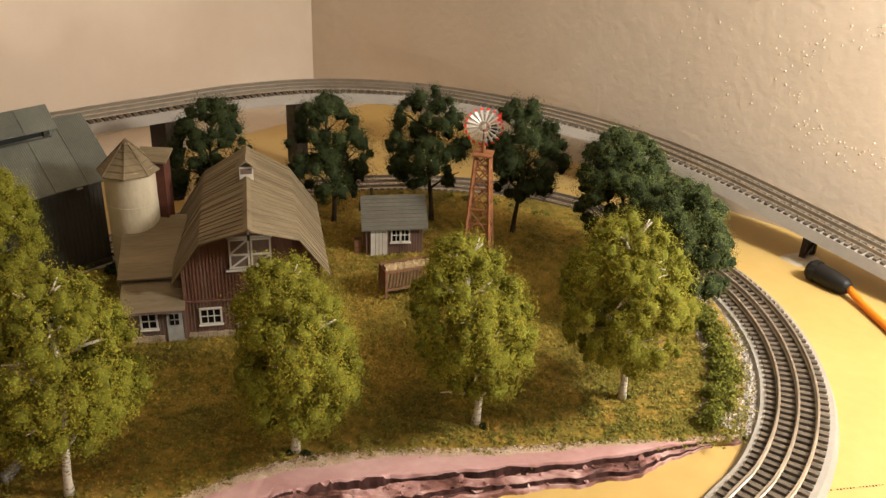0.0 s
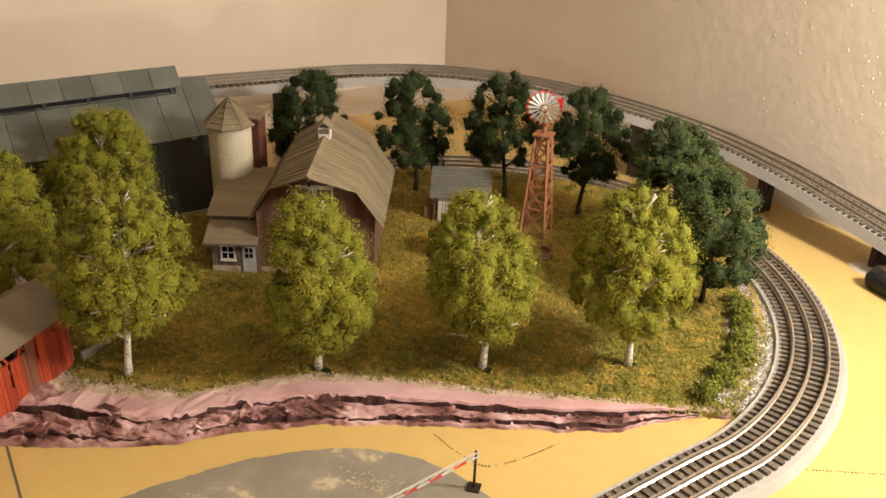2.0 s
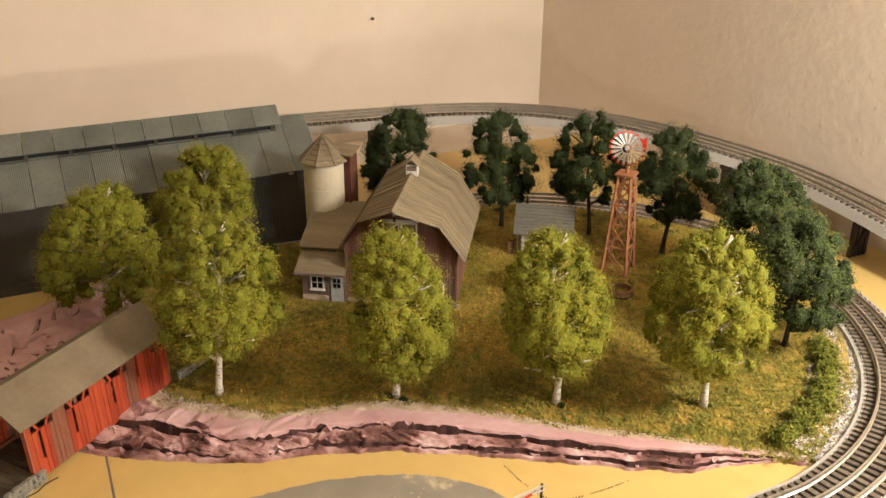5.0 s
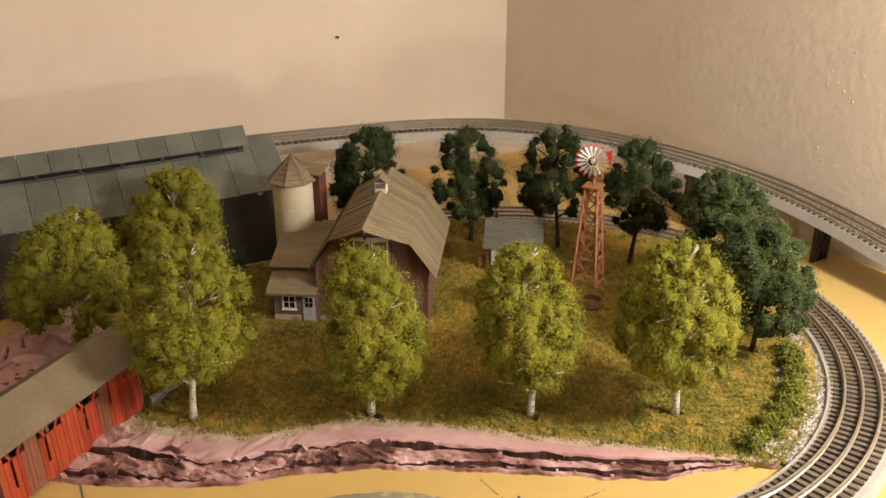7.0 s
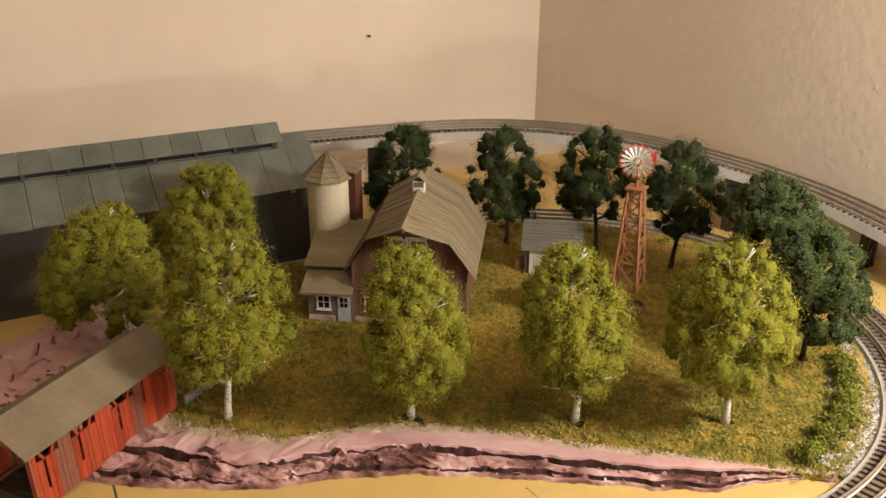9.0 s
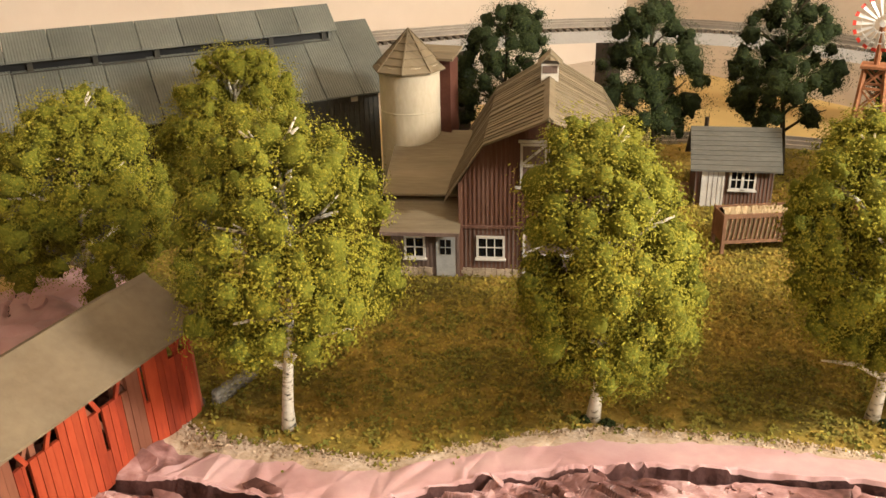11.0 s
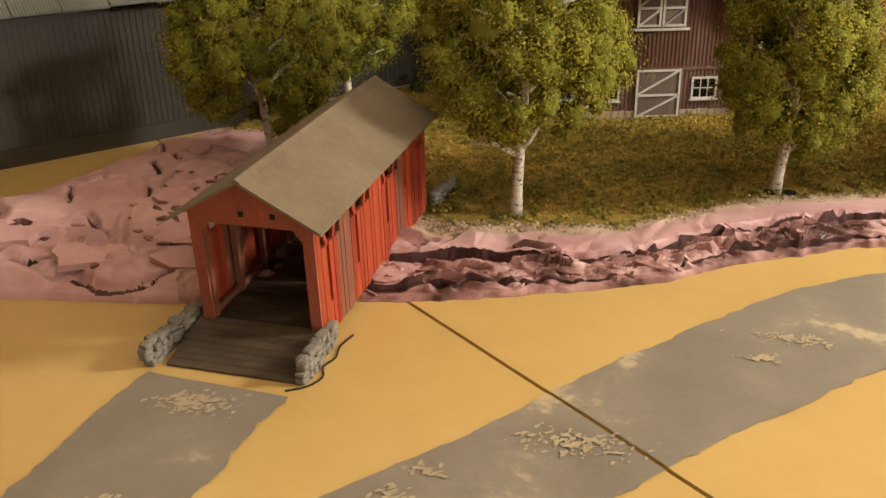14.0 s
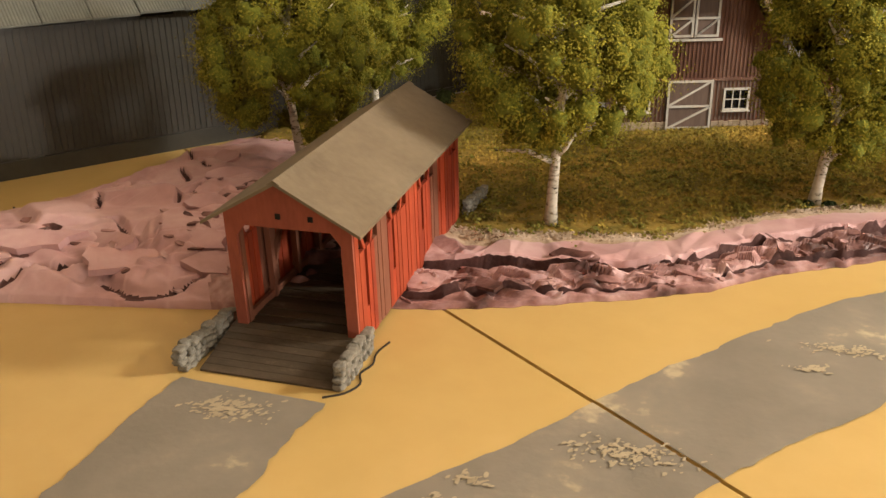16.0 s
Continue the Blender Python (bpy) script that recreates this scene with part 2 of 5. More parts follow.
# ---- mesh building ----
class Geo:
    """Gathers vertices and faces of one mesh."""

    def __init__(self):
        self.v, self.f = [], []

    def box(self, x0, x1, y0, y1, z0, z1, m=None):
        k = len(self.v)
        pts = [Vector((x, y, z)) for z in (z0, z1) for y in (y0, y1) for x in (x0, x1)]
        self.v += [tuple(m @ p) if m else tuple(p) for p in pts]
        self.f += [tuple(k + i for i in q) for q in ((0, 2, 3, 1), (4, 5, 7, 6), (0, 1, 5, 4), (2, 6, 7, 3), (0, 4, 6, 2), (1, 3, 7, 5))]
        return self

    def beam(self, a, b, w, d, up=(0, 0, 1)):
        a, b = Vector(a), Vector(b)
        z = (b - a).normalized()
        x = Vector(up).cross(z)
        x = Vector((1, 0, 0)) if x.length < 1e-6 else x.normalized()
        y = z.cross(x)
        m = Matrix((x, y, z)).transposed().to_4x4()
        m.translation = a
        return self.box(-w / 2, w / 2, -d / 2, d / 2, 0, (b - a).length, m)

    def tube(self, pts, radii, n=8, cap=True):
        k0 = len(self.v)
        pts = [Vector(p) for p in pts]
        for i, p in enumerate(pts):
            d = (pts[min(i + 1, len(pts) - 1)] - pts[max(i - 1, 0)]).normalized()
            x = d.orthogonal().normalized() if i == 0 else (x - d * x.dot(d)).normalized()
            y = d.cross(x)
            r = radii[i] if isinstance(radii, (list, tuple)) else radii
            self.v += [tuple(p + (x * math.cos(2 * math.pi * j / n) + y * math.sin(2 * math.pi * j / n)) * r) for j in range(n)]
        for i in range(len(pts) - 1):
            for j in range(n):
                a, b = k0 + i * n + j, k0 + i * n + (j + 1) % n
                self.f.append((a, b, b + n, a + n))
        if cap:
            self.f.append(tuple(k0 + j for j in reversed(range(n))))
            self.f.append(tuple(k0 + (len(pts) - 1) * n + j for j in range(n)))
        return self

    def prism(self, outline, axis, lo, hi, m=None):
        """A closed outline of 2D points pushed along one axis ('x', 'y' or 'z')."""
        k, n = len(self.v), len(outline)
        for c in (lo, hi):
            for a, b in outline:
                p = Vector((c, a, b) if axis == "x" else (a, c, b) if axis == "y" else (a, b, c))
                self.v.append(tuple(m @ p) if m else tuple(p))
        self.f.append(tuple(k + i for i in range(n)))
        self.f.append(tuple(k + n + i for i in reversed(range(n))))
        for i in range(n):
            j = (i + 1) % n
            self.f.append((k + j, k + i, k + n + i, k + n + j))
        return self

    def grid(self, rows, close=False):
        k, w = len(self.v), len(rows[0])
        for r in rows:
            self.v += [tuple(p) for p in r]
        for i in range(len(rows) - 1):
            for j in range(w if close else w - 1):
                a, b = k + i * w + j, k + i * w + (j + 1) % w
                self.f.append((a, b, b + w, a + w))
        return self

    def mesh(self, name, mat, smooth=False):
        me = bpy.data.meshes.new(name)
        me.from_pydata(self.v, [], self.f)
        bm = bmesh.new()
        bm.from_mesh(me)
        bmesh.ops.recalc_face_normals(bm, faces=bm.faces)
        bm.to_mesh(me)
        bm.free()
        me.materials.append(mat)
        if smooth:
            me.shade_smooth()
        return me


def part(name, geo, mat, parent, label="", smooth=False):
    me = geo.mesh(name, mat, smooth) if isinstance(geo, Geo) else geo
    ob = new(name, me)
    ob.parent = parent
    return tagged(ob, label)


def thing(name, m, label, category, group="", kind=""):
    ob = new(name)
    ob.empty_display_size = 0.01
    ob.matrix_world = m
    return tagged(ob, label, category, group, kind)


def solid(name, geo, mat, label, category="", kind="", smooth=False, group=""):
    ob = new(name, geo.mesh(name, mat, smooth) if isinstance(geo, Geo) else geo)
    return tagged(ob, label, category, group, kind)


def bits(name, centres, size, mat, rng, flat=0.5, out=None, scatter=0.8):
    """Many tiny irregular four-cornered flakes at the given places, facing roughly outwards, as one mesh."""
    n = len(centres)
    c = rng.normal(size=(n, 3))
    c /= np.linalg.norm(c, axis=1)[:, None]
    if out is not None:
        c = out / np.maximum(np.linalg.norm(out, axis=1)[:, None], 1e-9) + scatter * c
        c /= np.linalg.norm(c, axis=1)[:, None]
    a = np.cross(c, rng.normal(size=(n, 3)))
    a /= np.linalg.norm(a, axis=1)[:, None]
    b = np.cross(c, a)
    s = size * rng.uniform(0.6, 1.5, size=(n, 1))
    v = np.empty((n, 4, 3))
    v[:, 0] = centres - a * s * 0.6
    v[:, 1] = centres - b * s * flat + c * s * 0.15
    v[:, 2] = centres + a * s * 0.6 + c * s * 0.2
    v[:, 3] = centres + b * s * flat
    me = bpy.data.meshes.new(name)
    me.vertices.add(4 * n)
    me.vertices.foreach_set("co", v.ravel())
    me.loops.add(4 * n)
    me.loops.foreach_set("vertex_index", np.arange(4 * n, dtype=np.int32))
    me.polygons.add(n)
    me.polygons.foreach_set("loop_start", np.arange(0, 4 * n, 4, dtype=np.int32))
    me.update(calc_edges=True)
    me.materials.append(mat)
    return me


def smoothstep(a, b, x):
    t = min(1.0, max(0.0, (x - a) / (b - a)))
    return t * t * (3 - 2 * t)


def spline(points, step):
    """A smooth line through the points, cut into even steps."""
    p = [Vector(q) for q in points]
    p = [2 * p[0] - p[1]] + p + [2 * p[-1] - p[-2]]
    dense = []
    for i in range(1, len(p) - 2):
        for k in range(24):
            t = k / 24
            dense.append(0.5 * (2 * p[i] + (p[i + 1] - p[i - 1]) * t + (2 * p[i - 1] - 5 * p[i] + 4 * p[i + 1] - p[i + 2]) * t * t
                                + (3 * p[i] - p[i - 1] - 3 * p[i + 1] + p[i + 2]) * t ** 3))
    dense.append(p[-2])
    out, left = [dense[0]], step
    for a, b in zip(dense, dense[1:]):
        d = (b - a).length
        while d >= left:
            a = a + (b - a).normalized() * left
            out.append(a)
            d -= left
            left = step
        left -= d
    return out


# ---- room ----
CORNER = Vector((-0.279, 1.635, 0))
E1 = Vector((0.788, -0.616, 0)).normalized()
E2 = Vector((-E1.y, E1.x, 0))
ROOM = Matrix((E1, E2, Vector((0, 0, 1)))).transposed().to_4x4()
ROOM.translation = CORNER
T1 = Vector((0.733, -0.680, 0)).normalized()
TABLE = Matrix((T1, Vector((-T1.y, T1.x, 0)), Vector((0, 0, 1)))).transposed().to_4x4()
TABLE.translation = Vector((-0.305, 1.80, 0))
FLOOR_Z, TOP_Z, FAR = -0.92, 1.48, 5.4


def room_box(name, b, mat, label, category):
    return solid(name, Geo().box(*b, ROOM), mat, label, category, "structure")


room_box("wall_west", (-0.12, 0, -FAR, 0.12, FLOOR_Z, TOP_Z), WALL_A, "smooth cream plaster wall with faint patches", "wall")
room_box("wall_east", (0, FAR, 0, 0.12, FLOOR_Z, TOP_Z), WALL_B, "cream plaster wall with rough trowelled texture", "wall")
room_box("wall_south", (FAR, FAR + 0.12, -FAR, 0.12, FLOOR_Z, TOP_Z), WALL_A, "plain cream plaster wall closing the room", "wall")
room_box("wall_north", (0, FAR, -FAR - 0.12, -FAR, FLOOR_Z, TOP_Z), WALL_A, "plain cream plaster wall closing the room", "wall")
room_box("floor", (-0.12, FAR + 0.12, -FAR - 0.12, 0.12, FLOOR_Z - 0.1, FLOOR_Z), FLOOR, "plain grey concrete floor", "floor")
room_box("ceiling", (-0.12, FAR + 0.12, -FAR - 0.12, 0.12, TOP_Z, TOP_Z + 0.1), CEIL, "plain off-white ceiling", "ceiling")

# ---- layout table ----
table = thing("layout_table", TABLE.copy(), "yellow-painted plywood layout table with a seam between boards", "table")
part("board", Geo().box(0.292, 2.1, -1.0035, 0.0, -0.02, 0), YELLOW, table)
part("board", Geo().box(0.292, 2.1, -2.3, -1.0055, -0.02, 0), YELLOW, table)
part("back_board", Geo().box(0.06, 0.290, -2.3, 0.0, -0.02, -0.0006), BOARD, table, "unpainted pale back board")
for px_, py_ in ((0.2, -0.25), (2.0, -0.25), (0.2, -2.2), (2.0, -2.2), (1.0, -1.2)):
    part("leg", Geo().box(px_ - 0.04, px_ + 0.04, py_ - 0.04, py_ + 0.04, FLOOR_Z, -0.02), WOOD, table)

# ---- lawn, banks and ballast ----
RING = Vector((-0.03, 0.80, 0))
RING_R = 0.353


def lawn_z(x, y):
    return 0.0068 + 0.0145 * smoothstep(0.80, 0.94, y) * smoothstep(-0.30, -0.18, x) * smoothstep(0.27, 0.20, x) + 0.0015 * noise.noise((x * 14, y * 14, 3.0))


EDGE_FRONT = [(-0.335, 0.532), (-0.311, 0.523), (-0.25, 0.526), (-0.20, 0.536), (-0.155, 0.570), (-0.10, 0.597), (-0.04, 0.610), (0.03, 0.617),
              (0.086, 0.626), (0.143, 0.637), (0.20, 0.644), (0.248, 0.655)]
EDGE_REST = [(0.262, 0.70), (0.279, 0.77), (0.280, 0.86), (0.262, 0.93), (0.20, 1.03), (0.10, 1.09), (-0.03, 1.105), (-0.16, 1.08), (-0.26, 1.02),
             (-0.32, 0.95), (-0.365, 0.895), (-0.43, 0.83), (-0.50, 0.752), (-0.515, 0.70), (-0.47, 0.625), (-0.41, 0.565)]
FOOT = [(-0.365, 0.425), (-0.326, 0.432), (-0.279, 0.443), (-0.21, 0.464), (-0.145, 0.503), (-0.08, 0.536), (-0.01, 0.557), (0.08, 0.583), (0.148, 0.601),
        (0.205, 0.636), (0.250, 0.6525)]


def ring_lines(centre, outline, steps, around):
    """Even points round a closed outline, and the lines from the centre to them."""
    loop = spline([(x, y, 0) for x, y in outline + outline[:1]], 0.002)
    pick = [loop[int(i * len(loop) / around)] for i in range(around)]
    return [[centre.lerp(p, k / steps) for p in pick] for k in range(1, steps + 1)]


rows = ring_lines(Vector((-0.10, 0.78, 0)), EDGE_FRONT + EDGE_REST, 70, 420)
geo = Geo()
top = []
for k, r in enumerate(rows):
    top.append([(p.x, p.y, lawn_z(p.x, p.y) + 0.0008 * noise.noise((p.x * 120, p.y * 120, 0))) for p in r])
top.append([(p[0], p[1], -0.0005) for p in top[-1]])
geo.grid(top, close=True)
lawn = solid("lawn", geo, GRASS, "olive and ochre turf lawn on the raised scenery base", "grass", "structure", smooth=True)

rng = np.random.default_rng(7)
flat = np.array([[p.x, p.y] for r in rows for p in r])
pick = flat[rng.integers(0, len(flat), 95000)] + rng.normal(0, 0.004, (95000, 2))
c0 = np.array([-0.10, 0.78])
pick = c0 + (pick - c0) * np.sqrt(rng.uniform(0.02, 1, (95000, 1))) ** 0.25
pts3 = np.array([[x, y, lawn_z(x, y) + rng.uniform(0, 0.0020)] for x, y in pick])
solid("turf_tufts", bits("turf_tufts", pts3, 0.0019, TURF_BITS, rng, 0.35, np.tile([[0.1, -0.25, 1.0]], (len(pts3), 1)), 0.75), None, "loose ochre and olive turf fibres", "grass", "stuff")

# denser green moss in clumps along the front of the lawn and beside the track
moss = []
while len(moss) < 26000:
    x, y = flat[rng.integers(0, len(flat))] + rng.normal(0, 0.006, 2)
    front = smoothstep(0.75, 0.66, y - 0.25 * max(0.0, x)) * 0.55
    side = smoothstep(0.05, 0.16, x) * smoothstep(0.90, 0.80, y)
    lumps = noise.noise((x * 60, y * 60, 2.0)) + 0.6 * noise.noise((x * 150, y * 150, 5.0))
    if lumps > 0.55 - 0.75 * max(front, side) and rng.random() < max(front, side, 0.08):
        moss.append((x, y, lawn_z(x, y) + max(0.0, 0.004 * lumps) * rng.random() + 0.0006))
moss = np.array(moss)
solid("moss_clumps", bits("moss_clumps", moss, 0.0017, MOSS, rng, 0.45, np.tile([[0.15, -0.3, 1.0]], (len(moss), 1)), 0.8), None, "clumps of brighter green moss on the lawn", "grass", "stuff")


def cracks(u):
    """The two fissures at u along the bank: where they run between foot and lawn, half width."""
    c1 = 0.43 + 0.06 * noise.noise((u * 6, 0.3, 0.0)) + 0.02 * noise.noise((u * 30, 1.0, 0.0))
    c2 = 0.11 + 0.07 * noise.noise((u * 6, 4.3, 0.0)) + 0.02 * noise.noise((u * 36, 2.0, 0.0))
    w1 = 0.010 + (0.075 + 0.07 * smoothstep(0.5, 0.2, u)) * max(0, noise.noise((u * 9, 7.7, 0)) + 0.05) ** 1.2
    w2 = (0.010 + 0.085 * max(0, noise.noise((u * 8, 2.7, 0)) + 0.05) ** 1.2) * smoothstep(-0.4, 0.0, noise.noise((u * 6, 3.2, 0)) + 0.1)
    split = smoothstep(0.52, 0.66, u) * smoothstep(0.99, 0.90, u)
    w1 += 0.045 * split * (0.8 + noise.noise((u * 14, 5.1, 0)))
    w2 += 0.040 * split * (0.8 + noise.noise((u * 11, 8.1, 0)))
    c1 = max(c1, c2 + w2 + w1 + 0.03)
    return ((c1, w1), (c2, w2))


def facet(x, y, sx, sy, key):
    """Height of broken flat faces: each cell of a random pattern is a plane with a tilt of its own."""
    q = Vector((x * sx, y * sy, key))
    near = noise.voronoi(q)
    c = near[1][0]
    v = noise.cell_vector(c * 71.3)
    return (v.x - 0.5) * 2 * (q.x - c.x) + (v.y - 0.5) * 2 * (q.y - c.y) + 0.8 * (v.z - 0.5), near[0][1] - near[0][0], v.x


def crease(x, y, sx, sy, key):
    """The same broken faces, meeting in creases instead of steps."""
    h, border, _ = facet(x, y, sx, sy, key)
    return (h + 0.25) * smoothstep(0.0, 0.22, border)


def carve(u, s, x, y):
    """Height over the table of the carved bank, from its foot (s = 0) to the lawn's edge (s = 1)."""
    end = min(1.0, (1 - u) * 9)
    (c1, w1), (c2, w2) = cracks(u)
    low = 1 - smoothstep(c1 + w1, c1 + w1 + 0.05, s)
    z = 0.0026 * smoothstep(0.0, 0.03, s) + 0.0022 * smoothstep(c2, c2 + w2 + 0.02, s)
    z += 0.0050 * smoothstep(c1 + w1 * 0.5, c1 + w1 + 0.03, s) - 0.0026 * smoothstep(c1 + w1 + 0.05, 1.0, s)
    left = smoothstep(0.62, 0.40, u)
    rough = (0.0020 + 0.0040 * left) * crease(x, y, 42, 105, 0.0) + (0.0004 + 0.0010 * left) * crease(x, y, 120, 240, 3.0)
    chip = facet(x, y, 44, 18, 6.0)
    soft = 0.0008 * noise.noise((x * 30, y * 40, 2.2)) + 0.0065 * chip[0] * smoothstep(0.0, 0.35, chip[1]) * smoothstep(0.46, 0.28, u)
    z += (rough * low + soft * (1 - low)) * min(1, 8 * s) * min(1, (1 - s) * 6)
    for c, w in ((c1, w1), (c2, w2)):
        if w > 0.004:
            z -= 0.0075 * max(0.0, 1 - (abs(s - c) / w) ** 4)
    return max(z * end + 0.0072 * s * (1 - end), 0.0004)


def shaded_mesh(name, rows, mats, choose, close=False):
    """A sheet whose faces take one of several materials."""
    g = Geo().grid(rows, close)
    me = g.mesh(name, mats[0])
    for m in mats[1:]:
        me.materials.append(m)
    w = len(rows[0])
    wf = w if close else w - 1
    for i, f in enumerate(me.polygons):
        f.material_index = choose(i // wf, i % wf)
    return me


def along_line(line, u):
    f = u * (len(line) - 1)
    k = min(int(f), len(line) - 2)
    return line[k].lerp(line[k + 1], f - k)


foot = spline([(x, y, 0) for x, y in FOOT], 0.0016)
edge = spline([(x, y, 0) for x, y in EDGE_FRONT], 0.0016)
nu = 900
BANDS = (12, 8, 18, 10, 24, 12)
ns = sum(BANDS)


def band_lines(u):
    """The lines that part the bank into foot, low fissure, middle, high fissure, smooth cut and frayed edge."""
    (c1, w1), (c2, w2) = cracks(u)
    pale = 0.84 + 0.06 * noise.noise((u * 30, 1.5, 0)) + 0.04 * noise.noise((u * 110, 1.5, 0))
    return (0, max(0.02, c2 - w2), c2 + w2 + 0.003, c1 - w1, c1 + w1 + 0.004, max(pale, c1 + w1 + 0.05), 1)


def band_at(k):
    for b, n in enumerate(BANDS):
        if k < n or b == len(BANDS) - 1:
            return b, k / n
        k -= n


bank = []
for k in range(ns + 1):
    line = []
    for i in range(nu):
        u = i / (nu - 1)
        a, b = along_line(foot, u), along_line(edge, u)
        j, f = band_at(k)
        lines = band_lines(u)
        s = lines[j] + (lines[j + 1] - lines[j]) * f
        wob = 0.0035 * noise.noise((u * 24, 5.5, 0)) + 0.002 * noise.noise((u * 90, 3.5, 0))
        p = a.lerp(b, s) + Vector((0, -wob * (1 - s), 0))
        line.append((p.x, p.y, carve(u, s, p.x, p.y) if k < ns else lawn_z(p.x, p.y) - 0.0002))
    if k == 0:
        bank.append([(x, y, -0.0005) for x, y, z in line])
    bank.append(line)


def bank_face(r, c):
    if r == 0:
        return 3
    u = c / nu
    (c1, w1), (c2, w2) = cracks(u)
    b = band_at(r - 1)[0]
    # Fissure faces take the dark colour as painted shade under the overhang.
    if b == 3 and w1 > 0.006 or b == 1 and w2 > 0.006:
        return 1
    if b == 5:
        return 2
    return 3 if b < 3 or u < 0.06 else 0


solid("foam_bank", shaded_mesh("foam_bank", bank, [FOAM, FOAM_DARK, PALE_EDGE, FOAM_STAIN_SHADE], bank_face), None, "carved pink insulation foam bank with fissures coloured dark for shade", "foam", "structure")

fringe = []
for k in range(9000):
    u, f = rng.random(), 1.02 - 0.20 * rng.random() ** 1.6 * (0.6 + 0.8 * abs(noise.noise((k * 0.37, 2.0, 0))))
    p = along_line(foot, u).lerp(along_line(edge, u), f)
    fringe.append((p.x + rng.normal(0, 0.0012), p.y + rng.normal(0, 0.0016), 0.0058 + 0.0016 * rng.random()))
fringe = np.array(fringe)
solid("frayed_fringe", bits("frayed_fringe", fringe, 0.0019, PALE_EDGE, rng, 0.3, np.tile([[0.1, -0.6, 1.0]], (len(fringe), 1)), 0.8), None, "pale frayed mat fibres along the lawn's cut edge", "grass", "stuff")

g = Geo()
rf = random.Random(31)
for k in range(150):
    u = rf.random() ** 1.6 * 0.9
    s = rf.uniform(0.03, 0.42)
    p = along_line(foot, u).lerp(along_line(edge, u), s)
    p.z = max(carve(u, s, p.x, p.y), 0.001) + 0.0004
    r = rf.uniform(0.0012, 0.0042) * (1.5 if u < 0.12 else 1)
    m = Matrix.Translation(p) @ Euler((rf.uniform(-0.7, 0.5), rf.uniform(-0.5, 0.5), rf.uniform(0, 6.28))).to_matrix().to_4x4()
    ring = [(r * rf.uniform(0.6, 1.5) * math.cos(t), r * rf.uniform(0.35, 0.8) * math.sin(t)) for t in (0.2, 1.2, 2.4, 3.5, 4.6, 5.6)]
    g.prism(ring, "z", -0.0003, 0.0004, m)
for u, s, r, pitch, turn in ((0.022, 0.30, 0.012, -0.7, 0.3), (0.040, 0.62, 0.010, -0.9, -0.2), (0.055, 0.22, 0.011, -0.4, 0.6), (0.080, 0.48, 0.008, -0.8, 0.1), (0.105, 0.16, 0.010, -0.3, -0.4), (0.150, 0.55, 0.006, -1.0, 0.2), (0.165, 0.50, 0.007, -0.8, -0.3), (0.20, 0.20, 0.007, -0.3, 0.4), (0.27, 0.14, 0.006, -0.4, -0.1), (0.56, 0.20, 0.006, -0.4, 0.5), (0.64, 0.17, 0.005, -0.3, 0.0)):
    p = along_line(foot, u).lerp(along_line(edge, u), s)
    p.z = max(carve(u, s, p.x, p.y), 0.001) + 0.0005
    m = Matrix.Translation(p) @ Euler((-pitch * 0.5, rf.uniform(-0.2, 0.2), turn)).to_matrix().to_4x4()
    ring = [(r * rf.uniform(0.8, 1.5) * math.cos(t), r * rf.uniform(0.35, 0.75) * math.sin(t)) for t in (0.1, 0.9, 1.9, 2.9, 3.6, 4.4, 5.4)]
    g.prism(ring, "z", -0.0012, 0.0005, m)
solid("foam_flakes", g, FOAM_STAIN_SHADE, "torn pink foam flakes on the bank", "foam", "stuff")

MOUND = [(-0.362, 0.424), (-0.434, 0.412), (-0.53, 0.402), (-0.66, 0.382), (-0.64, 0.46), (-0.597, 0.53), (-0.567, 0.60), (-0.548, 0.672), (-0.505, 0.715), (-0.45, 0.66), (-0.40, 0.58), (-0.345, 0.53)]
rows = ring_lines(Vector((-0.48, 0.52, 0)), MOUND, 120, 560)


GOUGES = [[(-0.515, 0.484), (-0.507, 0.481), (-0.487, 0.461)],
          [(-0.532, 0.496), (-0.545, 0.523), (-0.546, 0.547), (-0.535, 0.543), (-0.532, 0.535), (-0.53, 0.521)],
          [(-0.553, 0.649), (-0.521, 0.598), (-0.5, 0.578)],
          [(-0.479, 0.57), (-0.483, 0.552), (-0.485, 0.528), (-0.484, 0.506)],
          [(-0.497, 0.448), (-0.498, 0.436), (-0.507, 0.428), (-0.521, 0.422), (-0.533, 0.408)],
          [(-0.426, 0.436), (-0.439, 0.421), (-0.452, 0.412), (-0.466, 0.414), (-0.482, 0.422)],
          [(-0.516, 0.572), (-0.499, 0.549)],
          [(-0.568, 0.557), (-0.562, 0.598), (-0.556, 0.629)]]
GOUGE_WIDTH = (0.0032, 0.0024, 0.0016, 0.0030, 0.0030, 0.0036, 0.0026, 0.0022)


def near_line(p, line):
    best = 9.0
    for a, b in zip(line, line[1:]):
        a, b = Vector(a), Vector(b)
        t = min(1, max(0, (p - a).dot(b - a) / (b - a).length_squared))
        best = min(best, (p - a.lerp(b, t)).length)
    return best


def gouge(x, y):
    p = Vector((x + 0.0025 * noise.noise((x * 120, y * 120, 1)), y + 0.0025 * noise.noise((x * 120, y * 120, 7))))
    best = 0.0
    for line, w in zip(GOUGES, GOUGE_WIDTH):
        d = near_line(p, line)
        best = max(best, 1 - d / w)
    return best


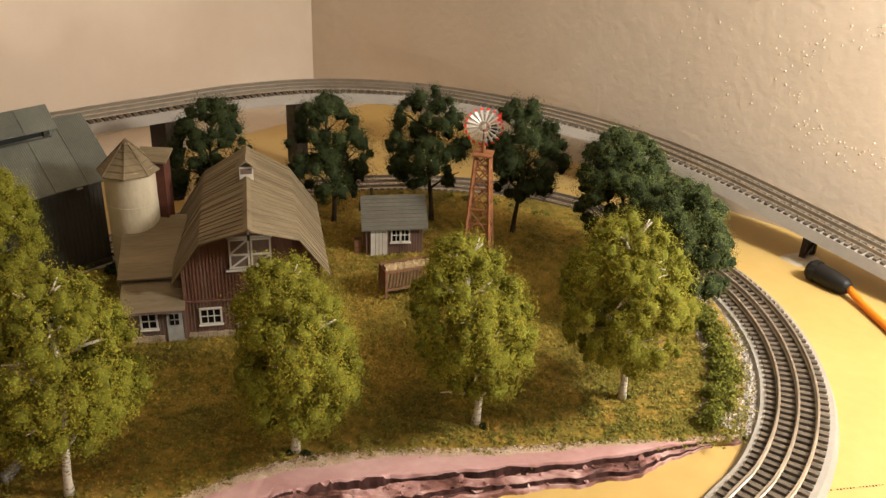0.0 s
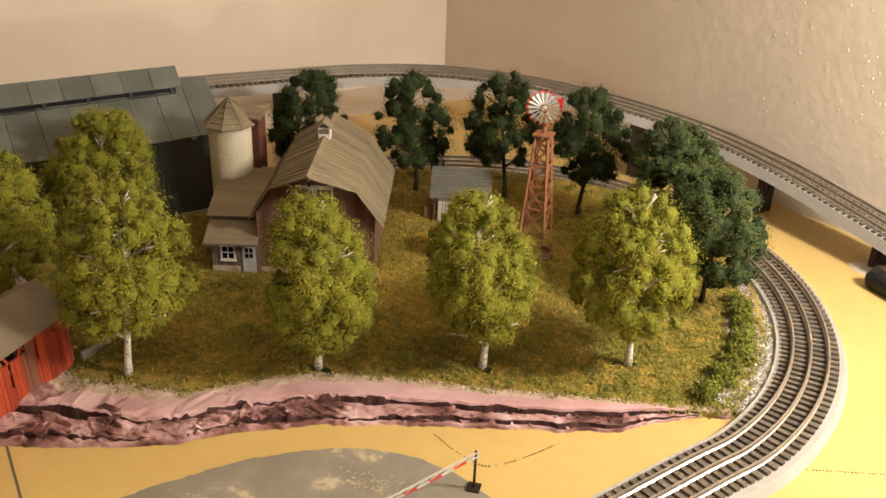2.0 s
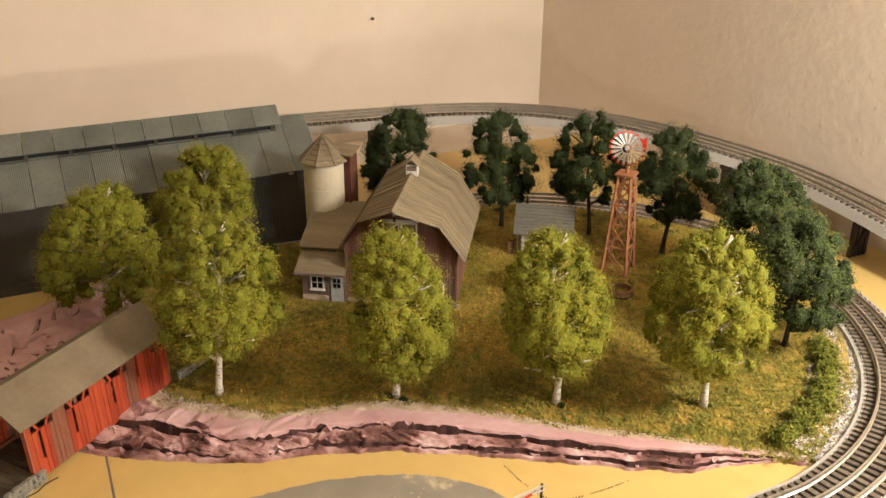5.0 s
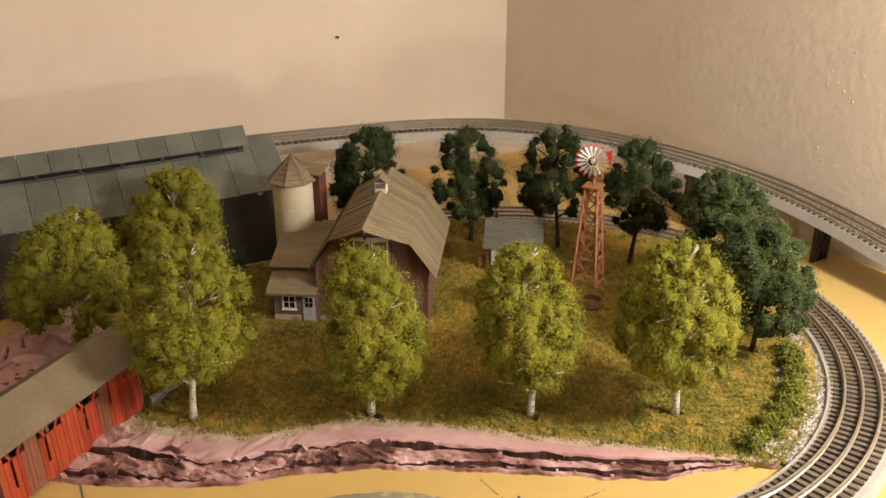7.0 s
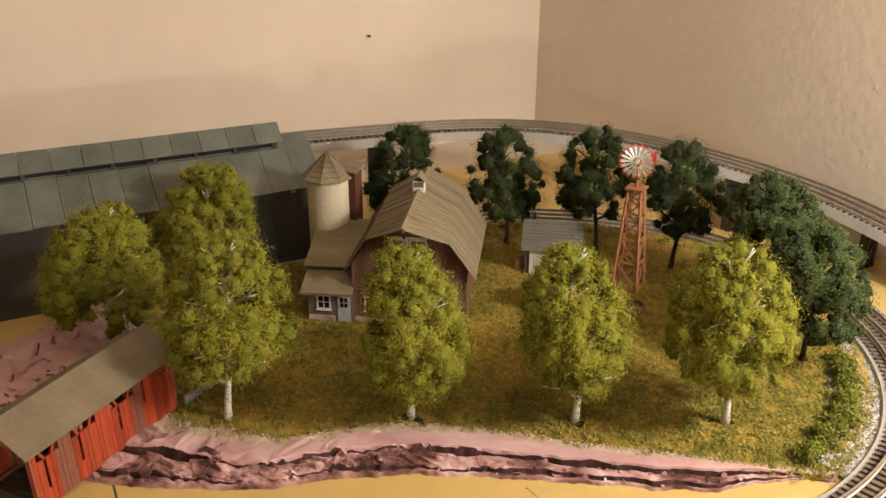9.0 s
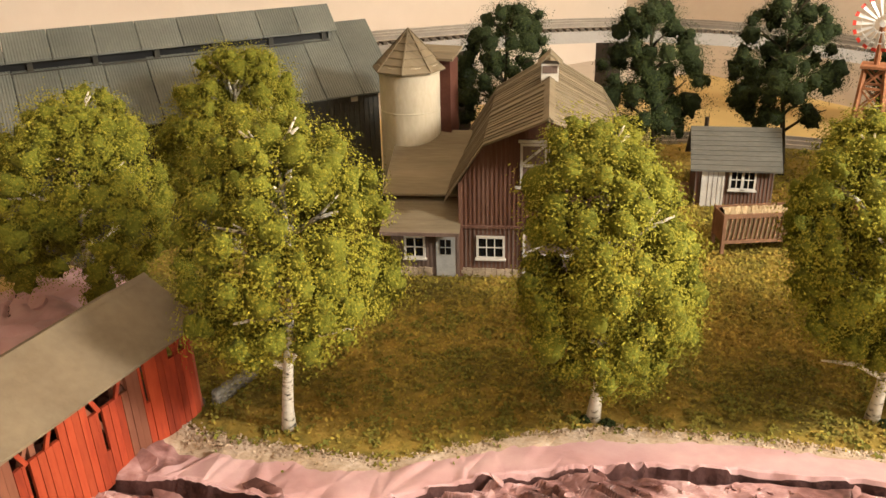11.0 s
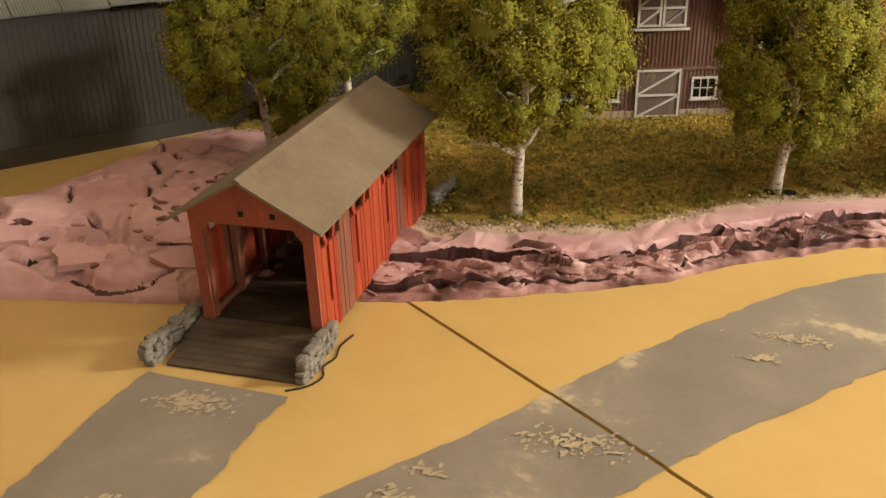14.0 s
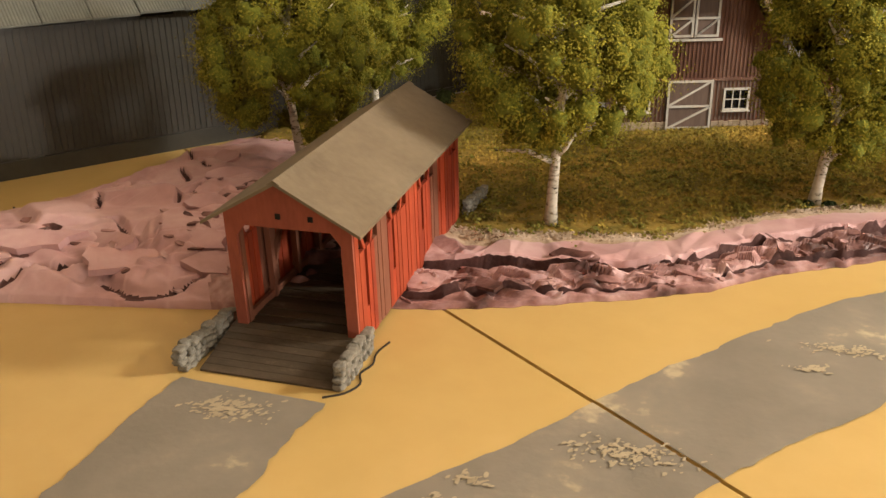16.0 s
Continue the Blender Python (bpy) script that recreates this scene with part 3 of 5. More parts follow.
def mound_z(x, y, s):
    t = min(1, (1 - s) * 10)
    lower = smoothstep(0.475, 0.44, y)
    z = 0.016 * (1 - s ** 2.6) + 0.003 * (s < 1)
    z += t * (0.004 * noise.noise((x * 24, y * 24, 5.0)) + 0.0008 * noise.noise((x * 110, y * 110, 6.0)))
    torn = smoothstep(-0.475, -0.44, x)
    z += t * 0.0090 * crease(x, y, 17, 21, 1.0) * smoothstep(-0.64, -0.52, x)
    z += t * max(lower, torn) * (0.0055 * crease(x, y, 34, 62, 2.0) + 0.0013 * crease(x, y, 110, 130, 4.0))
    return z - t * 0.0055 * max(0.0, gouge(x, y)) ** 0.6


grid = []
for k, r in enumerate(rows):
    s = (k + 1) / 120
    grid.append([(p.x, p.y, max(mound_z(p.x, p.y, s), 0.0005) if k < 119 else -0.0005) for p in r])


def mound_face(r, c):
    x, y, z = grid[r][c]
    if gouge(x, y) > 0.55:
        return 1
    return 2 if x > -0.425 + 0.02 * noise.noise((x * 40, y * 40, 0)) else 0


g = Geo()
for k in range(60):
    x, y = (rf.uniform(-0.56, -0.40), rf.uniform(0.42, 0.47)) if k < 40 else (rf.uniform(-0.49, -0.42), rf.uniform(0.47, 0.56))
    near = min((p for row in grid[:-6] for p in row[::6]), key=lambda p: (p[0] - x) ** 2 + (p[1] - y) ** 2)
    r = rf.uniform(0.0014, 0.0052)
    m = Matrix.Translation(Vector(near) + Vector((0, 0, 0.0006))) @ Euler((rf.uniform(0.0, 0.8), rf.uniform(-0.4, 0.4), rf.uniform(-0.8, 0.8))).to_matrix().to_4x4()
    ring = [(r * rf.uniform(0.8, 1.9) * math.cos(t), r * rf.uniform(0.3, 0.7) * math.sin(t)) for t in (0.2, 1.2, 2.4, 3.5, 4.6, 5.6)]
    g.prism(ring, "z", -0.0008, 0.0004, m)
solid("foam_shavings", g, FOAM_STAIN_SHADE, "torn pink foam shavings on the carved hillside", "foam", "stuff")
g = Geo()
for x, y, r, pitch, turn in ((-0.425, 0.440, 0.024, 0.35, 0.3), (-0.448, 0.452, 0.020, 0.45, -0.2), (-0.470, 0.436, 0.026, 0.25, 0.5), (-0.500, 0.450, 0.022, 0.30, -0.3), (-0.532, 0.436, 0.026, 0.22, 0.2), (-0.565, 0.425, 0.024, 0.20, 0.0), (-0.600, 0.418, 0.024, 0.18, -0.2), (-0.412, 0.462, 0.016, 0.6, 0.6), (-0.436, 0.480, 0.015, 0.7, -0.6), (-0.460, 0.500, 0.012, 0.8, 0.8), (-0.450, 0.530, 0.013, 0.7, -0.9), (-0.475, 0.560, 0.014, 0.6, 0.7), (-0.498, 0.600, 0.014, 0.5, -0.5), (-0.470, 0.610, 0.013, 0.6, 0.4)):
    near = min((p for row in grid[:-6] for p in row[::6]), key=lambda p: (p[0] - x) ** 2 + (p[1] - y) ** 2)
    m = Matrix.Translation(Vector(near) + Vector((0, 0, 0.0012))) @ Euler((pitch, rf.uniform(-0.18, 0.18), turn)).to_matrix().to_4x4()
    ring = [(r * rf.uniform(0.75, 1.35) * math.cos(t), r * 0.42 * rf.uniform(0.6, 1.3) * math.sin(t)) for t in np.linspace(0, 2 * math.pi, 12)[:-1]]
    g.prism(ring, "z", -0.0034, 0.0006, m)
solid("foam_flaps", g, FOAM, "torn overlapping flaps of pink foam on the carved hillside", "foam", "stuff")
mound_me = shaded_mesh("foam_mound", grid, [FOAM, FOAM_DARK, FOAM_STAIN_SHADE], mound_face, True)
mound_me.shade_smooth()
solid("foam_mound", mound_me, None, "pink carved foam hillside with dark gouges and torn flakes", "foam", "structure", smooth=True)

arc = [math.radians(a) for a in np.linspace(-27, 152, 200)]
geo = Geo()
geo.grid([[(RING.x + r * math.cos(a), RING.y + r * math.sin(a), z) for a in arc] for r, z in ((0.25, 0.004), (0.275, 0.0062), (0.31, 0.0058), (0.335, 0.0008))])
solid("ballast_strip", geo, BALLAST, "pale grey gravel shoulder beside the track", "gravel", "structure")
n = 34000
ang, rad = rng.uniform(-0.47, 2.6, n), rng.uniform(0.274, 0.327, n)
pts3 = np.stack([RING.x + rad * np.cos(ang), RING.y + rad * np.sin(ang), np.interp(rad, [0.262, 0.275, 0.31, 0.335], [0.0075, 0.0068, 0.0062, 0.0016]) + rng.uniform(0, 0.001, n)], 1)
solid("ballast_grains", bits("ballast_grains", pts3, 0.0017, STONES, rng, 0.5), None, "loose pale grey ballast grains", "gravel", "stuff")


# ---- roads ----
def flat_band(name, left, right, z, mat, label, category):
    a, b = spline([(*p, z) for p in left], 0.004), spline([(*p, z) for p in right], 0.004)
    n = 120
    rows = []
    for k in range(9):
        line = []
        for i in range(n):
            p = a[int(i / (n - 1) * (len(a) - 1))].lerp(b[int(i / (n - 1) * (len(b) - 1))], k / 8)
            w = 0.0022 if k in (0, 8) else 0
            line.append((p.x + w * noise.noise((p.x * 160, p.y * 160, 0)), p.y + w * noise.noise((p.x * 160, p.y * 160, 4)), z))
        rows.append(line)
    me = Geo().grid(rows).mesh(name, mat)
    bm = bmesh.new()
    bm.from_mesh(me)
    along = -(TABLE.to_3x3() @ Vector((0, 1, 0)))
    marks = []
    for q in (-1.0035, -1.0055):
        at = TABLE @ Vector((0, q, 0))
        bmesh.ops.bisect_plane(bm, geom=bm.verts[:] + bm.edges[:] + bm.faces[:], plane_co=at, plane_no=along)
        marks.append(at.dot(along))
    gone = [f for f in bm.faces if marks[0] < f.calc_center_median().dot(along) < marks[1]]
    bmesh.ops.delete(bm, geom=gone, context="FACES")
    bm.to_mesh(me)
    bm.free()
    return solid(name, me, None, label, category, "structure")


flat_band("road", [(-0.40, 0.165), (-0.34, 0.245), (-0.30, 0.292), (-0.26, 0.332), (-0.222, 0.378), (-0.174, 0.428), (-0.12, 0.478), (-0.062, 0.510), (-0.012, 0.520), (0.034, 0.512), (0.08, 0.485), (0.12, 0.44)],
          [(-0.30, 0.165), (-0.25, 0.25), (-0.198, 0.312), (-0.163, 0.348), (-0.134, 0.372), (-0.115, 0.391), (-0.09, 0.41), (-0.062, 0.426), (-0.018, 0.430), (0.015, 0.420), (0.045, 0.40), (0.08, 0.36)],
          0.0005, ROAD, "grey painted road curving over the yellow table", "road")
flat_band("bridge_road", [(-0.405, 0.351), (-0.411, 0.32), (-0.412, 0.29), (-0.42, 0.25), (-0.45, 0.19)], [(-0.338, 0.343), (-0.344, 0.315), (-0.347, 0.285), (-0.36, 0.24), (-0.39, 0.18)],
          0.0006, ROAD, "grey painted road patch leading off the bridge", "road")


rsc = random.Random(77)
g = Geo()
for cx, cy, sx, sy, many in ((-0.374, 0.332, 0.017, 0.008, 70), (-0.221, 0.331, 0.022, 0.008, 60), (-0.131, 0.425, 0.016, 0.005, 36), (-0.148, 0.405, 0.009, 0.003, 16), (-0.283, 0.290, 0.008, 0.005, 16), (-0.273, 0.306, 0.007, 0.004, 14), (-0.378, 0.272, 0.010, 0.003, 12), (-0.02, 0.48, 0.03, 0.012, 40)):
    for k in range(3 * many):
        x, y, r = cx + rsc.gauss(0, 0.5) * sx, cy + rsc.gauss(0, 0.5) * sy, rsc.uniform(0.0002, 0.0010)
        turn = 0.7 + rsc.gauss(0, 0.4)
        ring = []
        for t in np.linspace(0, 2 * math.pi, 9)[:-1]:
            a, b = r * 1.7 * math.cos(t) * rsc.uniform(0.6, 1.4), r * 0.8 * math.sin(t) * rsc.uniform(0.6, 1.4)
            ring.append((x + a * math.cos(turn) - b * math.sin(turn), y + a * math.sin(turn) + b * math.cos(turn)))
        z = 0.0008 + 0.000001 * (len(g.f) % 300)
        g.f.append(tuple(range(len(g.v), len(g.v) + 8)))
        g.v += [(p, q, z) for p, q in ring]
solid("paint_scuffs", g, SCUFF, "worn scuffs of yellow paint on the grey roads", "paint", "stuff")


# ---- tracks ----
tie_mesh = Geo().box(-0.0022, 0.0022, -0.026, 0.026, 0, 0.0028).mesh("tie", TIE)
RAIL_PROFILE = [(-0.0017, 0), (0.0017, 0), (0.0004, 0.0010), (0.0004, 0.0036), (0.0009, 0.0040), (0.0009, 0.0052), (-0.0009, 0.0052), (-0.0009, 0.0040), (-0.0004, 0.0036), (-0.0004, 0.0010)]


def sweep(line, profile, shift=0.0):
    rows = []
    for i, p in enumerate(line):
        d = line[min(i + 1, len(line) - 1)] - line[max(i - 1, 0)]
        side = Vector((-d.y, d.x, 0)).normalized()
        rows.append([tuple(p + side * (a + shift) + Vector((0, 0, h))) for a, h in profile])
    g = Geo().grid(rows, close=True)
    n = len(profile)
    g.f.append(tuple(range(n)))
    g.f.append(tuple(len(rows) * n - 1 - i for i in range(n)))
    return g


def track(name, points, label, bed_half, bed_top, bed_low):
    t = thing(name, pose(0, 0, 0), label, "railway track")
    line = spline(points, 0.0088)
    part("roadbed", sweep(line, [(-bed_half, bed_low), (bed_half, bed_low), (bed_half * 0.86, bed_top), (-bed_half * 0.86, bed_top)]), ROADBED, t, "grey foam roadbed")
    for s in (-0.0162, 0.0, 0.0162):
        part("rail", sweep(line, [(a, h + bed_top + 0.0026) for a, h in RAIL_PROFILE], s), RAIL, t, "dull nickel rail")
    for i, p in enumerate(line[1:-1]):
        d = line[i + 2] - line[i]
        ob = new("tie", tie_mesh)
        ob.parent = t
        ob.matrix_local = Matrix.Translation(p + Vector((0, 0, bed_top))) @ Matrix.Rotation(math.atan2(d.y, d.x), 4, "Z")
    return line


low = [(-0.05, 0.225, 0), (0.06, 0.357, 0)]
low += [(RING.x + RING_R * math.cos(radians(a)), RING.y + RING_R * math.sin(radians(a)), 0) for a in range(-46, 141, 12)]
low += [(-0.352, 0.965, 0), (-0.42, 0.89, 0), (-0.49, 0.812, 0)]
track("lower_track", low, "three-rail track with brown ties on grey roadbed curving over the table", 0.036, 0.0085, -0.0004)
HIGH = [(-0.74, 0.775, 0.114), (-0.6, 0.9, 0.113), (-0.442, 1.039, 0.1115), (-0.364, 1.107, 0.1105), (-0.295, 1.169, 0.1085), (-0.204, 1.222, 0.1055), (-0.11, 1.241, 0.1025), (-0.0163, 1.2526, 0.0942), (0.1007, 1.2332, 0.0837), (0.2138, 1.1941, 0.0702), (0.3123, 1.1201, 0.0581), (0.3965, 1.0391, 0.0437), (0.4639, 0.9642, 0.0321), (0.5394, 0.8722, 0.0209), (0.615, 0.7729, 0.0134)]
high_line = track("elevated_track", HIGH, "three-rail track on a raised grey roadbed along the walls", 0.0315, 0.0088, -0.003)


def pier(x, y, top, turn):
    t = thing("trestle_pier", pose(x, y, 0, 0, 0, turn), "dark brown wooden trestle pier under the raised track", "trestle pier", "piers of the raised track")
    slim = 1.0 if top > 0.075 else 0.6
    for s in (-0.021 * slim, -0.007 * slim, 0.007 * slim, 0.021 * slim):
        part("post", Geo().box(-0.0045 * slim, 0.0045 * slim, s - 0.0045 * slim, s + 0.0045 * slim, -0.0006, top - 0.006), PIER, t)
    part("cap", Geo().box(-0.012 * slim, 0.012 * slim, -0.030 * slim, 0.030 * slim, top - 0.0058, top), PIER, t)
    if top > 0.075:
        part("sheathing", Geo().box(-0.0105, -0.0046, -0.026, 0.026, 0.002, top - 0.006), PIER, t)
    part("brace", Geo().beam((0.0055 * slim, -0.026 * slim, 0.004), (0.0055 * slim, 0.026 * slim, top - 0.008), 0.003, 0.004), PIER, t)


for x, y in ((-0.374, 1.105), (-0.222, 1.215), (0.122, 1.222), (0.290, 1.135), (0.424, 1.012), (0.53, 0.835), (-0.56, 0.935)):
    i = min(range(1, len(high_line) - 1), key=lambda k: (high_line[k].x - x) ** 2 + (high_line[k].y - y) ** 2)
    p, d = high_line[i], high_line[i + 1] - high_line[i - 1]
    pier(p.x, p.y, p.z - 0.0032, math.degrees(math.atan2(d.y, d.x)))


# ---- engine house ----
UX, VX = Vector((-0.6715, -0.7410, 0)), Vector((-0.7410, 0.6715, 0))
HOUSE = Matrix((UX, VX, Vector((0, 0, 1)))).transposed().to_4x4()
HOUSE.translation = Vector((-0.372, 0.898, 0))
HL, HD = 0.72, 0.11
house = thing("engine_house", HOUSE, "long charcoal engine house with a grey-green corrugated metal roof", "building")
EAVE, RIDGE = 0.116, 0.157
part("wall", Geo().box(0, HL, 0, 0.003, 0, EAVE), BLACK_WALL, house)
part("wall", Geo().box(0, HL, HD - 0.003, HD, 0, EAVE), BLACK_WALL, house)
for u in (0, HL - 0.003):
    if u:
        part("gable", Geo().prism([(0.003, 0), (HD - 0.003, 0), (HD - 0.003, EAVE), (HD / 2, RIDGE), (0.003, EAVE)], "x", u, u + 0.003), BLACK_WALL, house)
    else:
        part("gable", Geo().prism([(0.003, 0), (0.020, 0), (0.020, 0.085), (0.075, 0.085), (0.075, 0), (HD - 0.003, 0), (HD - 0.003, EAVE), (HD / 2, RIDGE), (0.003, EAVE)], "x", 0, 0.003), BLACK_WALL, house)
part("plinth", Geo().box(0, HL, -0.0015, -0.0001, 0, 0.013), BLACK_WALL, house)
g = Geo()
for k in range(int(HL / 0.0046)):
    g.box(k * 0.0046, k * 0.0046 + 0.0006, -0.0005, 0.0001, 0.0135, EAVE - 0.004)
part("siding_ribs", g, BLACK_WALL, house)
for k in range(11):
    u = 0.034 + k * 0.0645
    part("window_slot", Geo().box(u, u + 0.047, -0.0008, 0.0004, 0.1035, 0.1085), BLACK, house, "narrow black window slot")
slope = (RIDGE - EAVE) / (HD / 2)


def roof_sheet(u0, u1, v0, z0, v1, z1):
    """One corrugated sheet between the eave line and the ridge line."""
    g, n = Geo(), int(round((u1 - u0) / 0.0011))
    rows = []
    for v, z in ((v0, z0), (v1, z1)):
        rows.append([(u0 + (u1 - u0) * i / n, v, z + (0.00022 if i % 2 else -0.00022)) for i in range(n + 1)])
    g.grid(rows)
    rows2 = [[(x, y, z - 0.0014) for x, y, z in r] for r in rows]
    g.grid(rows2)
    g.grid([rows[0], rows2[0]])
    g.grid([rows[1], rows2[1]])
    g.grid([[rows[0][0], rows[1][0]], [rows2[0][0], rows2[1][0]]])
    g.grid([[rows[0][-1], rows[1][-1]], [rows2[0][-1], rows2[1][-1]]])
    return g


W = 0.0335
for k in range(22):
    u0 = -0.014 + k * W
    jig = 0.0006 * (k % 2) + 0.0004 * math.sin(k * 5)
    part("roof_sheet", roof_sheet(u0, u0 + W - 0.0006, -0.014, EAVE - 0.014 * slope + 0.002 + jig, HD / 2, RIDGE + 0.002 + jig), METAL_ROOF, house)
    part("roof_sheet", roof_sheet(u0, u0 + W - 0.0006, HD + 0.014, EAVE - 0.014 * slope + 0.002, HD / 2, RIDGE + 0.002), METAL_ROOF, house)
CV0, CV1 = HD / 2 - 0.017, HD / 2 + 0.017
# Black on this wall stands in for the overhanging eave's shade.
part("monitor_wall", Geo().box(0.03, HL, CV0 + 0.002, CV1 - 0.002, RIDGE - 0.012, RIDGE + 0.002), BLACK, house, "recessed clerestory wall, black as eave shade")
for k in range(15):
    u = 0.031 + k * 0.048
    part("monitor_post", Geo().box(u, u + 0.004, CV0 - 0.0004, CV0 + 0.0022, RIDGE - 0.0125, RIDGE + 0.001), BLACK_WALL, house)
part("monitor_curb", Geo().box(0.028, HL, CV0 - 0.0008, CV0 + 0.0018, RIDGE - 0.014, RIDGE - 0.0098), BLACK_WALL, house)
for k in range(21):
    u0 = 0.022 + k * W
    part("monitor_sheet", roof_sheet(u0, u0 + W - 0.0006, CV0 - 0.0045, RIDGE - 0.0008, HD / 2, RIDGE + 0.0185), METAL_ROOF, house)
    part("monitor_sheet", roof_sheet(u0, u0 + W - 0.0006, CV1 + 0.0045, RIDGE - 0.0008, HD / 2, RIDGE + 0.0185), METAL_ROOF, house)
part("monitor_gable", Geo().prism([(CV0 + 0.001, RIDGE - 0.012), (CV1 - 0.001, RIDGE - 0.012), (CV1 - 0.001, RIDGE + 0.001), (HD / 2, RIDGE + 0.0155), (CV0 + 0.001, RIDGE + 0.001)], "x", 0.0265, 0.0285), METAL_ROOF, house)
part("tag", Geo().box(0.020, 0.026, -0.0012, -0.0001, 0.0985, 0.1025), WHITE, house, "small white tag")


# ---- small joinery ----
def window(parent, x, z, w, h, y=0.0, cols=3, rows=2, name="window"):
    """A white sash window in the local plane y, facing -y."""
    t = 0.0016
    g = Geo().box(x - t, x + w + t, y - 0.0016, y + 0.0008, z - t, z).box(x - t, x + w + t, y - 0.0016, y + 0.0008, z + h, z + h + t)
    g.box(x - t, x, y - 0.0015, y + 0.0008, z, z + h).box(x + w, x + w + t, y - 0.0015, y + 0.0008, z, z + h)
    for c in range(1, cols):
        g.box(x + w * c / cols - 0.0004, x + w * c / cols + 0.0004, y - 0.0011, y + 0.0006, z, z + h)
    for r in range(1, rows):
        g.box(x, x + w, y - 0.0010, y + 0.0006, z + h * r / rows - 0.0004, z + h * r / rows + 0.0004)
    f = part(name, g, WHITE, parent, "white-framed sash window")
    part("pane", Geo().box(x, x + w, y - 0.0005, y + 0.0003, z, z + h), GLASS_DARK, f)
    part("sill", Geo().box(x - 0.0025, x + w + 0.0025, y - 0.0028, y, z - t - 0.0009, z - t + 0.0002), WHITE, f)
    return f


def plank_door(parent, x, z, w, h, y, frame_mat, fill, down=True):
    d = part("door", Geo().box(x, x + w, y - 0.0008, y + 0.0006, z, z + h), fill, parent, "braced plank barn door")
    t = 0.0017
    g = Geo().box(x, x + w, y - 0.0016, y - 0.0007, z, z + t).box(x, x + w, y - 0.0016, y - 0.0007, z + h - t, z + h)
    g.box(x, x + t, y - 0.0017, y - 0.0007, z, z + h).box(x + w - t, x + w, y - 0.0017, y - 0.0007, z, z + h)
    part("frame", g, frame_mat, d)
    m = z + h * 0.47
    part("rail", Geo().box(x, x + w, y - 0.0018, y - 0.0007, m - t / 2, m + t / 2), frame_mat, d)
    part("brace", Geo().beam((x, y - 0.0013, m if down else z), (x + w, y - 0.0013, z + h if down else m), 0.0016, 0.001, (0, 1, 0)), frame_mat, d)
    part("brace", Geo().beam((x, y - 0.0013, z), (x + w, y - 0.0013, m), 0.0016, 0.001, (0, 1, 0)), frame_mat, d)
    return d


def battens(x0, x1, z0, ztop, y, pitch=0.0031, face=-1):
    g = Geo()
    n = int((x1 - x0) / pitch)
    for i in range(n + 1):
        x = x0 + (x1 - x0) * i / n
        g.box(x - 0.0005, x + 0.0005, min(y, y + face * 0.0006), max(y, y + face * 0.0006), z0, ztop(x))
    return g


def stones(base, x0, x1, y, z0, z1, rng, size=0.0042):
    """Single field stones, each a piece of its own, along the foot of a wall."""
    x = x0
    while x < x1:
        w = size * rng.uniform(0.7, 1.5)
        z = z0
        while z < z1 - 0.0006:
            h = min(size * rng.uniform(0.6, 1.0), z1 - z)
            m = Matrix.Translation((x + w / 2, y, z + h / 2)) @ Matrix.Rotation(rng.uniform(-0.15, 0.15), 4, "Y")
            d = rng.uniform(0.0008, 0.0016)
            part("stone", Geo().box(-w * 0.46, w * 0.46, -d, 0.001, -h * 0.46, h * 0.46, m), FIELD_STONE, base)
            z += h
        x += w


# ---- barn ----
BARN = pose(-0.185, 0.770, 0.0065, 0, 0, 14.0)
barn = thing("barn", BARN, "weathered red gambrel-roofed barn with a tan plank roof", "barn")
BW, BL = 0.0615, 0.155
KX, KZ, EX, EZ, RZ = 0.043, 0.103, 0.0615, 0.073, 0.129


def gam(x):
    x = abs(x)
    return EZ + (KZ - EZ) * (EX - x) / (EX - KX) if x > KX else KZ + (RZ - KZ) * (KX - x) / KX


for y0 in (0.0, BL - 0.002):
    part("gable_wall", Geo().prism([(-BW, 0), (BW, 0), (BW, EZ), (KX, KZ), (0, RZ), (-KX, KZ), (-BW, EZ)], "y", y0, y0 + 0.002), BARN_RED, barn)
for s in (-1, 1):
    part("side_wall", Geo().box(*sorted((s * BW, s * (BW - 0.002))), 0.002, BL - 0.002, 0, EZ), BARN_RED, barn)
tagged(part("batten_siding", battens(-BW + 0.0005, BW - 0.0005, 0.0415, lambda x: gam(x) - 0.001, 0.0), BARN_RED, barn), kind="stuff")
tagged(part("batten_siding", battens(-BW + 0.0005, BW - 0.0005, 0.0075, lambda x: 0.038, 0.0), BARN_GREY, barn), kind="stuff")
part("belt", Geo().box(-BW, BW, -0.0014, -0.0001, 0.0385, 0.0405), BARN_RED, barn)
rs = random.Random(4)
stones(barn, -BW, -0.018, -0.0003, 0, 0.0068, rs)
stones(barn, 0.020, BW, -0.0003, 0, 0.0068, rs)
for s in (-1, 1):
    part("corner_board", Geo().box(s * BW - 0.0012, s * BW + 0.0012, -0.0014, 0.0012, 0, EZ), BARN_RED, barn)
window(barn, -0.0485, 0.0165, 0.0175, 0.0145, -0.0004)
window(barn, 0.0295, 0.0165, 0.0175, 0.0145, -0.0004)
plank_door(barn, -0.0165, 0.0008, 0.0355, 0.0385, -0.0006, WHITE, BARN_GREY)
for s in (-1, 1):
    x0 = -0.019 if s < 0 else 0.0005
    plank_door(barn, x0, 0.0725, 0.0185, 0.030, -0.0006, WHITE, BARN_GREY, s < 0)
part("hay_sill", Geo().box(-0.0225, 0.0225, -0.0024, -0.0002, 0.0695, 0.0713), WHITE, barn)
